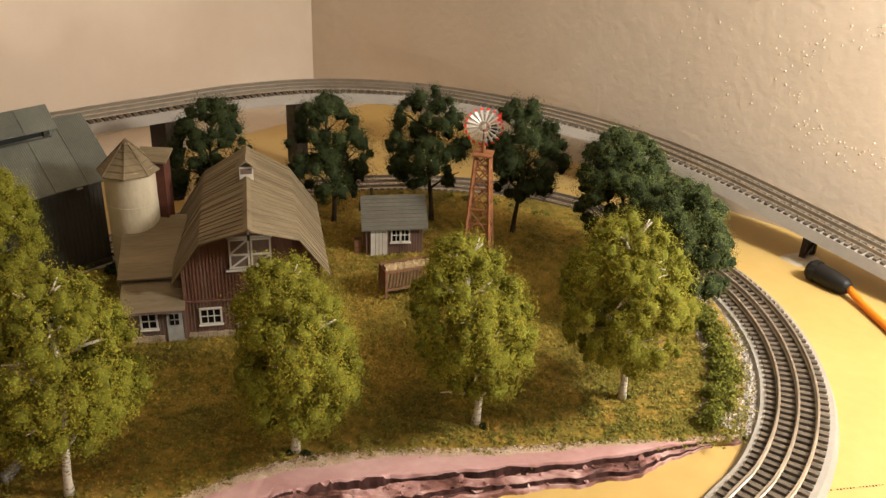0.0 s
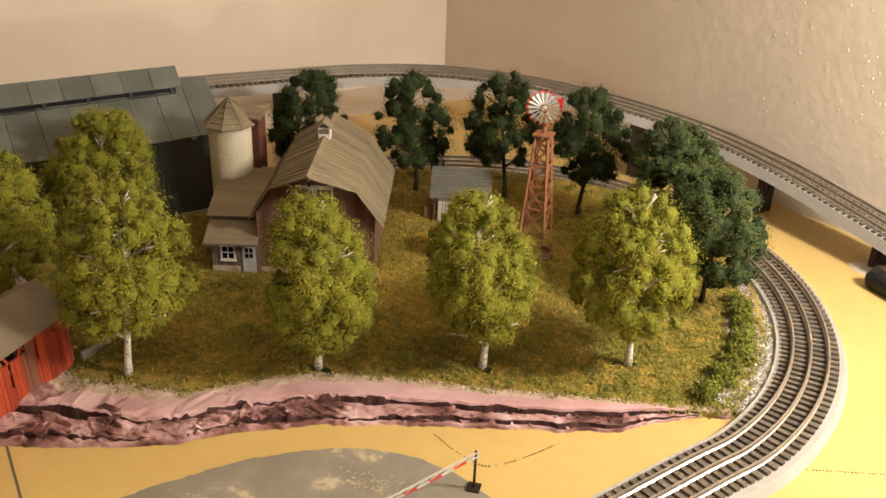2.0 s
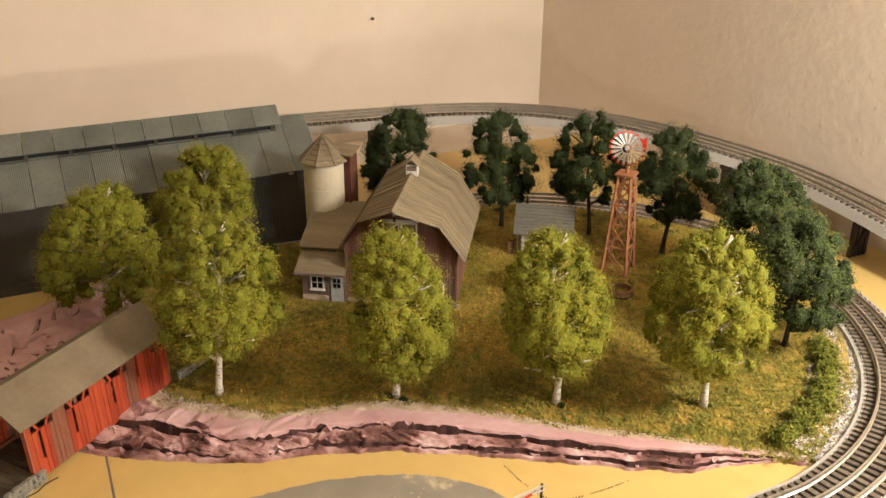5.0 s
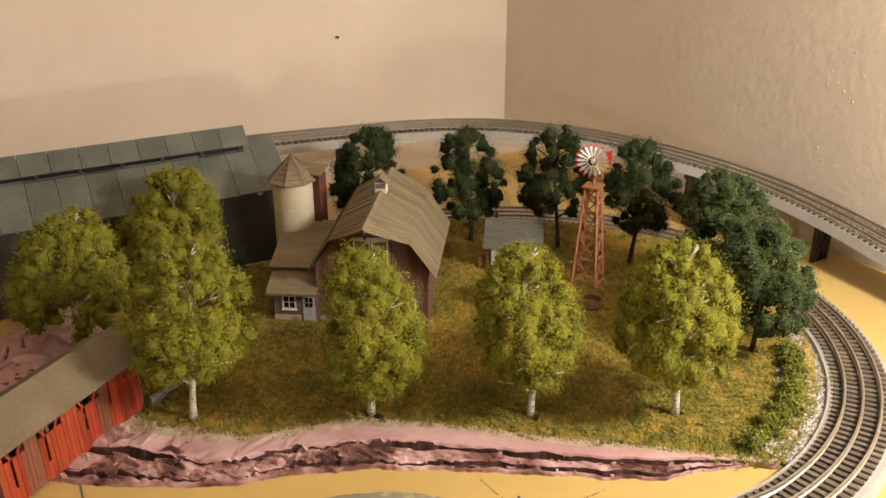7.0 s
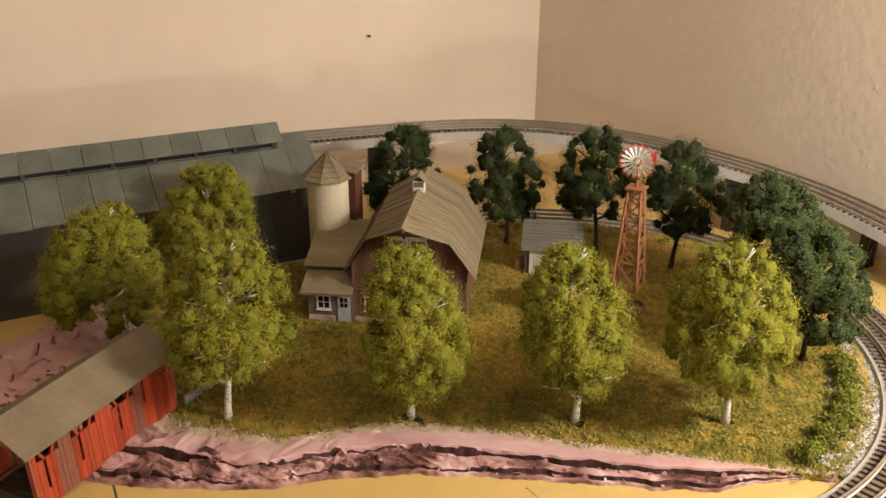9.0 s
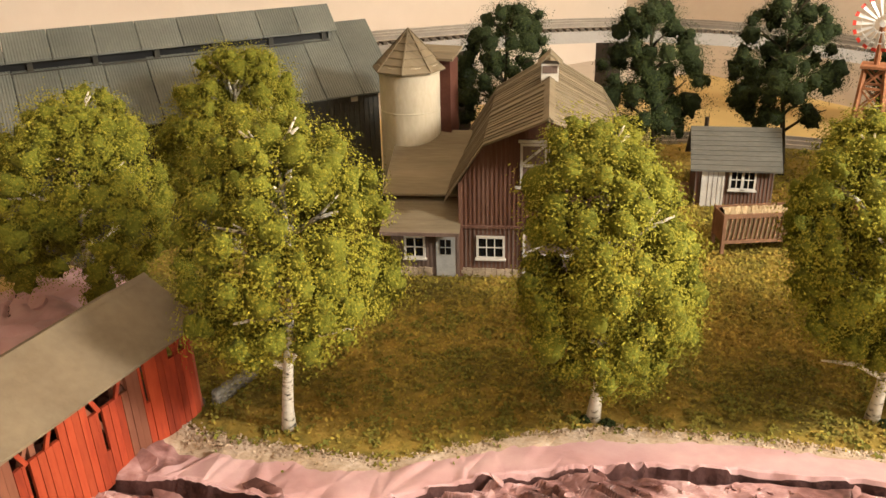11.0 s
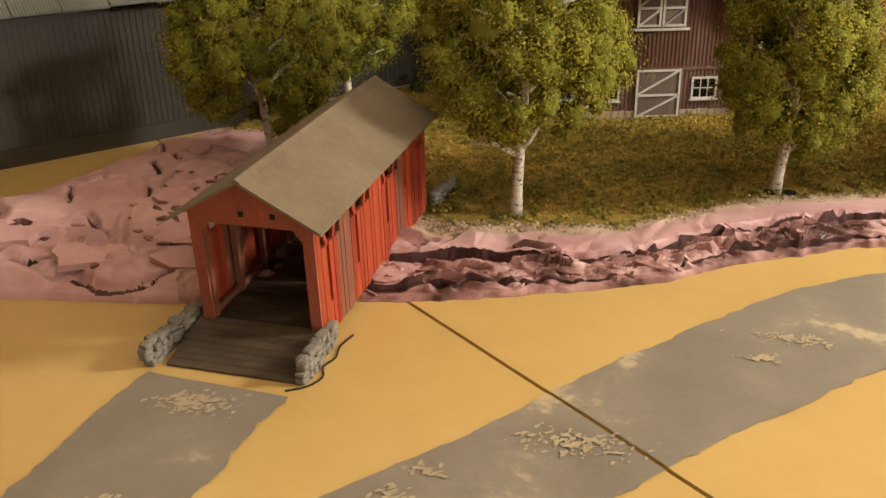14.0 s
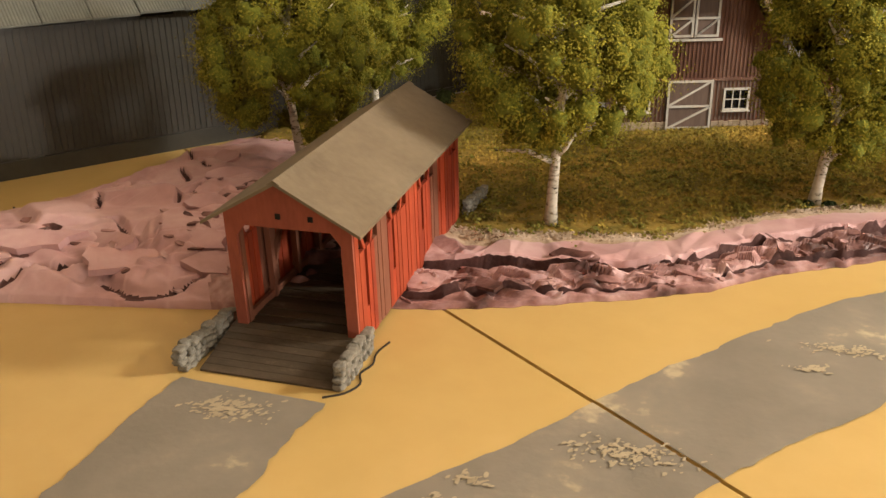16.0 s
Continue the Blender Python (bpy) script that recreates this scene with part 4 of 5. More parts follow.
part("hay_header", Geo().box(-0.0205, 0.0205, -0.0022, -0.0002, 0.103, 0.105), WHITE, barn)
# gambrel roof with the hay hood drawn forward at the ridge
RE = 0.072
PROF = [(RE, EZ - (RE - EX) * (KZ - EZ) / (EX - KX) * 0.62, -0.006), (KX + 0.0012, KZ + 0.0022, -0.014), (0.0, RZ + 0.003, -0.046)]


def roof_panel(a, b, sx, y1, th=0.0016):
    rows, low = [], []
    n = 40
    for k in range(2):
        x, z, y0 = (a, b)[k]
        rows.append([(sx * x, y0 + (y1 - y0) * i / n, z + 0.00025 * math.sin(i * 2.1)) for i in range(n + 1)])
        low.append([(p[0], p[1], p[2] - th) for p in rows[-1]])
    g = Geo().grid(rows).grid(low).grid([rows[0], low[0]]).grid([rows[1], low[1]])
    g.grid([[rows[0][0], rows[1][0]], [low[0][0], low[1][0]]]).grid([[rows[0][-1], rows[1][-1]], [low[0][-1], low[1][-1]]])
    return g


for s in (-1, 1):
    part("roof_slope", roof_panel(PROF[0], PROF[1], s, BL + 0.004), ROOF_TAN, barn)
    part("roof_slope", roof_panel(PROF[1], PROF[2], s, BL + 0.004), ROOF_TAN, barn)
    for k in range(22):
        f = (k + 0.7 * rs.random()) / 22
        for a, b in ((PROF[0], PROF[1]), (PROF[1], PROF[2])):
            ends = [Vector((s * p[0], p[2] + 0.002 + (BL + 0.001 - p[2]) * f, p[1] + 0.0002)) for p in (a, b)]
            part("roof_batten", Geo().beam(ends[0], ends[1], 0.0009 + 0.0012 * rs.random(), 0.0007, (0, 0, 1)), ROOF_TAN, barn)
part("ridge_cap", Geo().prism([(-0.004, RZ + 0.0012), (0, RZ + 0.0042), (0.004, RZ + 0.0012), (0, RZ + 0.003)], "y", -0.046, BL + 0.004), ROOF_TAN, barn)
cup = part("cupola", Geo().box(-0.0065, 0.0065, 0.073, 0.086, RZ - 0.002, RZ + 0.013), WHITE, barn, "small white louvred cupola")
part("cupola_roof", Geo().prism([(-0.0095, RZ + 0.0125), (0, RZ + 0.0215), (0.0095, RZ + 0.0125), (0, RZ + 0.0195)], "y", 0.069, 0.090), ROOF_TAN, cup)
for s in (-1, 1):
    part("louvre", Geo().box(-0.0055, 0.0055, 0.0725 if s < 0 else 0.0855, 0.0735 if s < 0 else 0.0865, RZ + 0.006, RZ + 0.0115), BARN_GREY, cup)
part("hay_hook_beam", Geo().beam((0, 0.002, RZ - 0.005), (0, -0.036, RZ - 0.005), 0.0018, 0.0022), WHITE, barn)
part("hay_pulley", Geo().box(-0.0012, 0.0012, -0.034, -0.031, RZ - 0.013, RZ - 0.006), IRON, barn)

# milk house against the barn
lean = thing("milk_house", BARN, "small lean-to milk house with tan roofs joined to the barn", "building")
part("wall", Geo().box(-0.113, -0.0625, -0.002, 0.000, 0, 0.038), BARN_GREY, lean)
part("side_wall", Geo().box(-0.113, -0.111, 0.000, 0.11, 0, 0.038), BARN_GREY, lean)
part("upper_wall", Geo().box(-0.113, -0.0625, 0.030, 0.032, 0.038, 0.056), BARN_GREY, lean)
part("siding", battens(-0.112, -0.064, 0.0075, lambda x: 0.037, -0.002), BARN_GREY, lean)
stones(lean, -0.113, -0.083, -0.0023, 0, 0.0075, rs)
window(lean, -0.1015, 0.0165, 0.0125, 0.0145, -0.0024, 2, 2)
door = part("door", Geo().box(-0.0795, -0.0655, -0.0034, -0.0019, 0.0005, 0.034), PALE_DOOR, lean, "pale panelled door with a glazed top")
part("pane", Geo().box(-0.0765, -0.0685, -0.0038, -0.0033, 0.0185, 0.030), GLASS_DARK, door)
part("glazing_bar", Geo().box(-0.0728, -0.0722, -0.0042, -0.0036, 0.0185, 0.030).box(-0.0765, -0.0685, -0.0042, -0.0036, 0.0238, 0.0245), PALE_DOOR, door)


def shed_slab(x0, x1, y0, z0, y1, z1, th=0.0016):
    return Geo().prism([(y0, z0), (y1, z1), (y1, z1 - th), (y0, z0 - th)], "x", x0, x1)


part("lower_roof", shed_slab(-0.119, -0.0615, -0.012, 0.0385, 0.030, 0.0535), ROOF_TAN, lean)
part("upper_roof", shed_slab(-0.122, -0.0615, 0.020, 0.0565, 0.105, 0.0815), ROOF_TAN, lean)
part("fascia", Geo().box(-0.119, -0.0615, -0.0128, -0.0118, 0.0362, 0.0388), BARN_GREY, lean)

# ---- silo ----
silo = thing("silo", pose(-0.3185, 0.845, 0.006), "cream plastered silo with a shingled peaked cap and red chute", "silo")
n = 40
rows = [[(0.0245 * math.cos(2 * math.pi * j / n) * (1 + 0.004 * math.sin(z * 900 + j)), 0.0245 * math.sin(2 * math.pi * j / n), z) for j in range(n)] for z in np.linspace(0, 0.137, 16)]
part("shaft", Geo().grid(rows, close=True), SILO, silo, smooth=True)
for z in (0.04, 0.07, 0.10, 0.13):
    g = Geo()
    g.grid([[((0.0245 + d) * math.cos(2 * math.pi * j / n), (0.0245 + d) * math.sin(2 * math.pi * j / n), z + h) for j in range(n)] for d, h in ((0, 0), (0.0003, 0.0003), (0.0003, 0.0007), (0, 0.001))], close=True)
    part("hoop", g, SILO, silo)
for k in range(8):
    a, b = 2 * math.pi * k / 8 + 0.2, 2 * math.pi * (k + 1) / 8 + 0.2
    p = [Vector((0.030 * math.cos(t), 0.030 * math.sin(t), 0.1325)) for t in (a, b)]
    apex = Vector((0, 0, 0.1630))
    g = Geo()
    for r in range(6):
        lo, hi = r / 6, (r + 1.12) / 6
        q = [p[0].lerp(apex, lo), p[1].lerp(apex, lo), p[1].lerp(apex, min(hi, 1)), p[0].lerp(apex, min(hi, 1))]
        off = Vector((0, 0, 0.0011))
        g.grid([[q[0] + off, q[1] + off], [q[3], q[2]]])
        g.grid([[q[0], q[1]], [q[0] + off, q[1] + off]])
    part("cap_segment", g, ROOF_TAN, silo)
    part("cap_rib", Geo().beam(p[0] + Vector((0, 0, 0.001)), apex + Vector((0, 0, 0.001)), 0.0009, 0.0009), ROOF_TAN, silo)
ch = part("chute", Geo().box(0.014, 0.033, 0.004, 0.022, 0.0, 0.139), CHUTE, silo, "red-brown boarded chute")
part("chute_roof", Geo().prism([(0.002, 0.139), (0.026, 0.145), (0.026, 0.147), (0.002, 0.141)], "x", 0.004, 0.036), ROOF_TAN, ch)

# ---- tool shed ----
shed = thing("tool_shed", pose(-0.0965, 0.918, 0.0195, 0, 0, 11.0), "small red-brown shed with a grey roof and white door", "shed")
SW, SD, SH = 0.062, 0.040, 0.040
part("wall", Geo().box(0, SW, 0, 0.0015, 0, SH), BARN_RED, shed)
part("wall", Geo().box(0, SW, SD - 0.0015, SD, 0, SH), BARN_RED, shed)
for x in (0, SW - 0.0015):
    part("gable", Geo().prism([(0.0015, 0), (SD - 0.0015, 0), (SD - 0.0015, SH), (SD / 2, SH + 0.021), (0.0015, SH)], "x", x, x + 0.0015), BARN_RED, shed)
part("siding", battens(0.0005, SW - 0.0005, 0.0, lambda x: SH - 0.001, 0.0, 0.0028), BARN_GREY, shed)
part("roof_slope", shed_slab(-0.005, SW + 0.005, -0.007, SH - 0.0055, SD / 2, SH + 0.0235), ROOF_SLATE, shed)
part("roof_slope", shed_slab(-0.005, SW + 0.005, SD + 0.007, SH - 0.0055, SD / 2, SH + 0.0235), ROOF_SLATE, shed)
for k in range(1, 9):
    t = k / 9
    part("roof_course", Geo().beam((-0.005, -0.007 + t * (SD / 2 + 0.007), SH - 0.0055 + t * 0.029 + 0.0002), (SW + 0.005, -0.007 + t * (SD / 2 + 0.007), SH - 0.0055 + t * 0.029 + 0.0002), 0.0006, 0.0006), ROOF_SLATE, shed)
part("chimney", Geo().tube([(0.008, SD * 0.62, SH + 0.012), (0.008, SD * 0.62, SH + 0.030)], 0.0018, 8), IRON, shed, "dark stovepipe")
sd = part("door", Geo().box(0.0065, 0.0215, -0.0018, -0.0003, 0.0005, 0.0335), WHITE, shed, "worn white plank door")
part("door_frame", Geo().box(0.005, 0.0065, -0.0022, -0.0001, 0, 0.035).box(0.0215, 0.023, -0.0022, -0.0001, 0, 0.035).box(0.0065, 0.0215, -0.0022, -0.0001, 0.0335, 0.035), WHITE, sd)
for k in range(1, 4):
    part("plank_joint", Geo().box(0.0065 + k * 0.00375 - 0.0002, 0.0065 + k * 0.00375 + 0.0002, -0.0020, -0.0017, 0.001, 0.033), BARN_GREY, sd)
window(shed, 0.0285, 0.0175, 0.0085, 0.0145, -0.0008, 2, 2)
window(shed, 0.0380, 0.0175, 0.0085, 0.0145, -0.0008, 2, 2)
box = thing("stacked_crates", pose(-0.104, 0.920, 0.0195, 0, 0, 11.0), "two dark wooden crates stacked beside the shed wall", "crate")
for k in range(2):
    part("crate", Geo().box(-0.005, 0.003, 0.001, 0.009, k * 0.0088, k * 0.0088 + 0.0082), WOOD, box)


# ---- windmill ----
mill = thing("windmill", pose(0.0255, 0.930, 0.019, 0, 0, -8), "rusty orange lattice windmill tower with a red-tipped wheel", "windmill")
B0, B1, MH = 0.0148, 0.0072, 0.121
def leg_at(sx, sy, z):
    r = B0 + (B1 - B0) * z / MH
    return Vector((sx * r, sy * r, z))


for sx in (-1, 1):
    for sy in (-1, 1):
        part("leg", Geo().beam(leg_at(sx, sy, 0), leg_at(sx, sy, MH), 0.0026, 0.0026), RUST, mill)
levels = [0.002, 0.034, 0.062, 0.086, 0.106, MH]
for lo, hi in zip(levels, levels[1:]):
    for (a, b) in (((-1, -1), (1, -1)), ((1, -1), (1, 1)), ((1, 1), (-1, 1)), ((-1, 1), (-1, -1))):
        part("girt", Geo().beam(leg_at(*a, lo), leg_at(*b, lo), 0.0018, 0.0018), RUST, mill)
        part("cross_brace", Geo().beam(leg_at(*a, lo), leg_at(*b, hi), 0.0013, 0.0013), RUST, mill)
        part("cross_brace", Geo().beam(leg_at(*b, lo), leg_at(*a, hi), 0.0013, 0.0013), RUST, mill)
part("platform", Geo().box(-0.0105, 0.0105, -0.0105, 0.0105, MH, MH + 0.002), RUST, mill)
part("mast", Geo().tube([(0, 0, MH), (0, 0, MH + 0.032)], 0.0022, 8), RUST, mill)
wheel = thing("wheel", Matrix.Identity(4), "steel wind wheel with red tips", "")
del wheel["label"]
wheel.parent = mill
wheel.matrix_local = pose(0, -0.008, MH + 0.033, 90, 0, 6)
for k in range(18):
    a = 2 * math.pi * k / 18
    m = Matrix.Rotation(a, 4, "Z") @ Matrix.Rotation(radians(38), 4, "X")
    part("sail", Geo().prism([(0.0055, -0.0006), (0.0178, -0.0018), (0.0178, 0.0018), (0.0055, 0.0006)], "z", -0.00015, 0.00015, m), STEEL, wheel)
    part("sail_tip", Geo().prism([(0.0178, -0.0018), (0.0202, -0.0021), (0.0202, 0.0021), (0.0178, 0.0018)], "z", -0.0002, 0.0002, m), RED, wheel, "red painted tip")
for r in (0.0065, 0.0145):
    part("ring", Geo().tube([(r * math.cos(2 * math.pi * j / 30), r * math.sin(2 * math.pi * j / 30), 0) for j in range(31)], 0.0004, 5, False), STEEL, wheel)
part("hub", Geo().tube([(0, 0, -0.006), (0, 0, 0.002)], 0.0022, 10), STEEL, wheel)
part("tail_boom", Geo().beam((0.001, 0, MH + 0.033), (0.010, 0.0145, MH + 0.034), 0.0012, 0.0012), RUST, mill)
part("tail_vane", Geo().prism([(0.009, MH + 0.031), (0.015, MH + 0.028), (0.015, MH + 0.043), (0.009, MH + 0.038)], "y", 0.0142, 0.0148), RED, mill, "red tail vane")

# ---- water trough ----
trough = thing("round_stock_tank", pose(0.0405, 0.877, 0.0125), "round brown wooden stock tank on the lawn", "trough")
n = 28
def hoop(r0, r1, z0, z1):
    ring = lambda r, z: [(r * math.cos(2 * math.pi * j / n), r * math.sin(2 * math.pi * j / n), z) for j in range(n)]
    g = Geo().grid([ring(r1, z0), ring(r1, z1), ring(r0, z1), ring(r0, z0)], close=True)
    return g


part("wall", hoop(0.0115, 0.0128, 0, 0.0105), WOOD, trough)
part("rim", hoop(0.0112, 0.0136, 0.0098, 0.0112), WOOD, trough)
part("band", hoop(0.0128, 0.0132, 0.003, 0.0042), IRON, trough)
part("water", Geo().tube([(0, 0, 0.001), (0, 0, 0.003)], 0.0115, n), material("dark_water", (0.03, 0.018, 0.01), 0.15), trough, "dark shallow water")

# ---- hay rack ----
rack = thing("hay_rack", pose(-0.0665, 0.838, 0.0165, 0, 0, 24.0), "brown slatted wooden hay rack heaped with hay", "hay rack")
RL, RD, RH = 0.060, 0.020, 0.028
for x in (0.0, RL):
    for y in (0, RD):
        part("post", Geo().box(x - 0.0012, x + 0.0012, y - 0.0012, y + 0.0012, -0.003, RH), WOOD, rack)
    part("end_panel", Geo().box(x - 0.0007, x + 0.0007, 0.0012, RD - 0.0012, 0.006, RH - 0.001), WOOD, rack)
for y in (0, RD):
    part("lower_rail", Geo().box(0.0012, RL - 0.0012, y - 0.0008, y + 0.0008, 0.005, 0.0075), WOOD, rack)
    part("upper_rail", Geo().box(0.0012, RL - 0.0012, y - 0.0008, y + 0.0008, RH - 0.003, RH), WOOD, rack)
    for k in range(1, 17):
        part("slat", Geo().beam((RL * k / 17, y, 0.0075), (RL * k / 17 + 0.002, y, RH - 0.003), 0.0011, 0.0009), WOOD, rack)
part("floor", Geo().box(0.0008, RL - 0.0008, 0.0009, RD - 0.0009, 0.0055, 0.0075), WOOD, rack)
g, rows = Geo(), []
for j in range(9):
    rows.append([(0.001 + (RL - 0.002) * i / 30, 0.001 + (RD - 0.002) * j / 8,
                  RH - 0.004 + 0.006 * math.sin(math.pi * j / 8) + 0.0022 * noise.noise((i * 0.6, j * 0.8, 2))) for i in range(31)])
rows.insert(0, [(x, y, 0.0076) for x, y, z in rows[0]])
rows.append([(x, y, 0.0076) for x, y, z in rows[-1]])
part("hay", g.grid(rows), HAY, rack, "heap of dry hay")

# ---- covered bridge ----
BR = Matrix.Translation((-0.3655, 0.388, 0.0)) @ Matrix.Rotation(radians(-4.9), 4, "Z") @ Matrix.Rotation(radians(2.0), 4, "X")
bridge = thing("covered_bridge", BR, "red covered bridge with a brown-grey roof and plank deck", "covered bridge")
HWB, LB, WB, DZ, ROOF_Z = 0.0295, 0.155, 0.0630, 0.0085, 0.0790
for k in range(24):
    y = 0.001 + k * 0.0066
    part("deck_plank", Geo().box(-0.0275, 0.0275, y, y + 0.0061, DZ - 0.002, DZ + 0.0003 * ((k * 7) % 3)), DECK, bridge)
part("deck_beam", Geo().box(-0.027, 0.027, 0, LB + 0.006, 0.001, DZ - 0.002), DECK, bridge)
# ramp down to the table
for k in range(8):
    ya, yb = -0.0325 + k * 0.0041, -0.0325 + (k + 0.96) * 0.0041
    za, zb = (0.0022 + (DZ - 0.0022) * (v + 0.0325) / 0.0328 for v in (ya, yb))
    part("ramp_plank", Geo().prism([(ya, za - 0.001), (yb, zb - 0.001), (yb, zb), (ya, za)], "x", -0.0315, 0.0315), DECK, bridge)
part("ramp_bed", Geo().prism([(-0.031, 0.0012), (0.0, 0.0012), (0.0, DZ - 0.0022), (-0.031, 0.0014)], "x", -0.031, 0.031), DECK, bridge)
SIDE_GAPS = {2: 0.35, 10: 0.4, 20: 0.45, 27: 0.5}
for s in (-1, 1):
    x0, x1 = sorted((s * HWB, s * (HWB - 0.0016)))
    nb = 36
    wbd = LB / nb
    for k in range(nb):
        y = k * wbd
        topz = WB - 0.0170 if k in (1, 2, 3, 4, 5, 9, 10, 11, 12, 13, 14, 19, 20, 21, 22, 23, 24, 32, 33, 34) else WB - 0.003
        mat = BRIDGE_BROWN if k in (5, 6, 7, 8, 24, 25, 26) else BRIDGE_RED
        low = DZ - 0.006
        if s > 0 and k in SIDE_GAPS:
            part("board", Geo().box(x0, x1, y + 0.00015, y + wbd - 0.00015, low, low + (topz - low) * SIDE_GAPS[k]), mat, bridge)
            part("board", Geo().box(x0, x1, y + 0.00015, y + wbd * 0.42, low + (topz - low) * SIDE_GAPS[k], topz), mat, bridge)
            continue
        part("board", Geo().box(x0 - 0.00015 * (k % 3), x1 + 0.00015 * ((k + 1) % 3), y + 0.00015, y + wbd - 0.00015, low, topz), mat, bridge)
    part("plate", Geo().box(*sorted((s * (HWB + 0.0004), s * (HWB - 0.003))), 0, LB, WB - 0.003, WB), BRIDGE_BROWN, bridge)
    for k, way in ((1, 1), (6, -1), (9, 1), (15, -1), (19, 1), (25, -1), (32, 1), (35, -1)):
        ya, zt = k * wbd, WB - 0.0028
        part("slot_brace", Geo().beam((s * (HWB - 0.0009), ya + way * 0.0075, WB - 0.0180), (s * (HWB - 0.0009), ya + way * 0.0008, zt), 0.0022, 0.0014, (1, 0, 0)), BRIDGE_RED, bridge)
    xi = s * (HWB - 0.003)
    for k in range(7):
        y = 0.0015 + k * (LB - 0.003) / 6
        part("truss_post", Geo().box(*sorted((xi, xi - s * 0.003)), y - 0.0015, y + 0.0015, DZ, WB - 0.003), BRIDGE_BROWN, bridge)
        if 0 < k < 6:
            y2 = y + (LB - 0.003) / 6
            part("truss_brace", Geo().beam((xi, y if k < 3 else y2, DZ + 0.004), (xi, y2 if k < 3 else y, WB - 0.004), 0.0022, 0.0022), BRIDGE_BROWN, bridge)
    part("lower_chord", Geo().box(*sorted((xi, xi - s * 0.002)), 0, LB, DZ, DZ + 0.0035), BRIDGE_BROWN, bridge)
PORTAL = surface("faded_red_portal", [(0.3, (0.20, 0.050, 0.028)), (0.7, (0.33, 0.090, 0.052))], 60, 0.85, stretch=(1, 1, 0.3))
for y0 in (-0.0016, LB):
    y1 = y0 + 0.0016
    g = Geo().box(-HWB, -HWB + 0.0052, y0, y1, DZ - 0.004, 0.0515).box(HWB - 0.0052, HWB, y0, y1, DZ - 0.004, 0.0515)
    g.prism([(-HWB, 0.0515), (-HWB + 0.0052, 0.0515), (-HWB + 0.0095, 0.0570), (HWB - 0.0095, 0.0570), (HWB - 0.0052, 0.0515), (HWB, 0.0515), (HWB, WB), (0, ROOF_Z - 0.001), (-HWB, WB)], "y", y0, y1)
    p = part("portal", g, PORTAL, bridge, "faded red portal boards")
    if y0 < 0:
        for x in (-0.0035, 0.0115):
            part("peg_hole", Geo().box(x - 0.0012, x + 0.0012, y0 - 0.0003, y0 + 0.0001, 0.0612, 0.0637), BLACK, p)
ry0, ry1 = -0.009, LB + 0.006
RXB = 0.0365
EB = WB - 0.0028
for s in (-1, 1):
    part("roof_slope", Geo().prism([(0, ROOF_Z), (s * RXB, EB - 0.0014), (s * RXB, EB), (0, ROOF_Z + 0.0016)], "y", ry0, ry1), BRIDGE_ROOF, bridge)
part("ridge_board", Geo().prism([(-0.003, ROOF_Z + 0.0004), (0, ROOF_Z + 0.0024), (0.003, ROOF_Z + 0.0004)], "y", ry0, ry1), BRIDGE_ROOF, bridge)
for y in (0.02, 0.05, 0.08, 0.11, 0.14):
    part("tie_beam", Geo().box(-HWB, HWB, y, y + 0.003, WB - 0.004, WB - 0.001), BRIDGE_BROWN, bridge)


def rock_wall(name, m, length, label, flare):
    """A low dry-stone wing wall along +y."""
    t = thing(name, m, label, "stone wall", "wing walls of the bridge")
    r = random.Random(int(length * 1e5) + int(flare * 1e6))
    y = 0.0
    while y < length:
        z = 0.0
        while z < 0.0105:
            w, h = r.uniform(0.0040, 0.0070), r.uniform(0.0022, 0.0036)
            bm = bmesh.new()
            bmesh.ops.create_icosphere(bm, subdivisions=2, radius=1.0)
            for v in bm.verts:
                k = 1 + 0.22 * noise.noise(v.co * 1.7 + Vector((y * 900, z * 700, 1)))
                q = [math.copysign(abs(c) ** 0.55, c) for c in v.co]
                v.co = Vector((q[0] * 0.0026 * k, q[1] * w * 0.50 * k, q[2] * h * 0.52 * k))
            me = bpy.data.meshes.new("stone")
            bm.to_mesh(me)
            bm.free()
            me.materials.append(GREY_STONE)
            ob = part("stone", me, GREY_STONE, t)
            ob.matrix_local = pose(flare * (y / length) ** 2 + r.uniform(-0.0008, 0.0008), y + w / 2, z + h / 2, 0, 0, r.uniform(-14, 14))
            z += h
        y += r.uniform(0.0036, 0.0048)
    return t


rock_wall("wing_wall", pose(-0.4005, 0.398, 0, 0, 0, 172), 0.042, "low grey stone wing wall beside the bridge ramp", 0.001)
rock_wall("wing_wall", pose(-0.3345, 0.392, 0, 0, 0, 179), 0.038, "low grey stone wing wall beside the bridge ramp", 0.001)
rock_wall("wing_wall", pose(-0.3205, 0.548, 0.003, 0, 0, -8), 0.034, "low grey stone wing wall at the lawn end", 0.001)
rock_wall("wing_wall", pose(-0.386, 0.552, 0.003, 0, 0, -2), 0.03, "low grey stone wing wall at the lawn end", 0.001)


# ---- trees ----
def blob_points(rng, n, r):
    d = rng.normal(size=(n, 3))
    d /= np.linalg.norm(d, axis=1)[:, None]
    return d * (r * (0.60 + 0.52 * rng.random((n, 1)) ** 0.7))


def envelope(q, droop):
    """Half width of a crown, from its foot (q = 0) to its top (q = 1), as a share of the widest."""
    q = min(1.0, max(0.0, q))
    return max(0.0, math.sin(math.pi * q ** droop)) ** 0.43


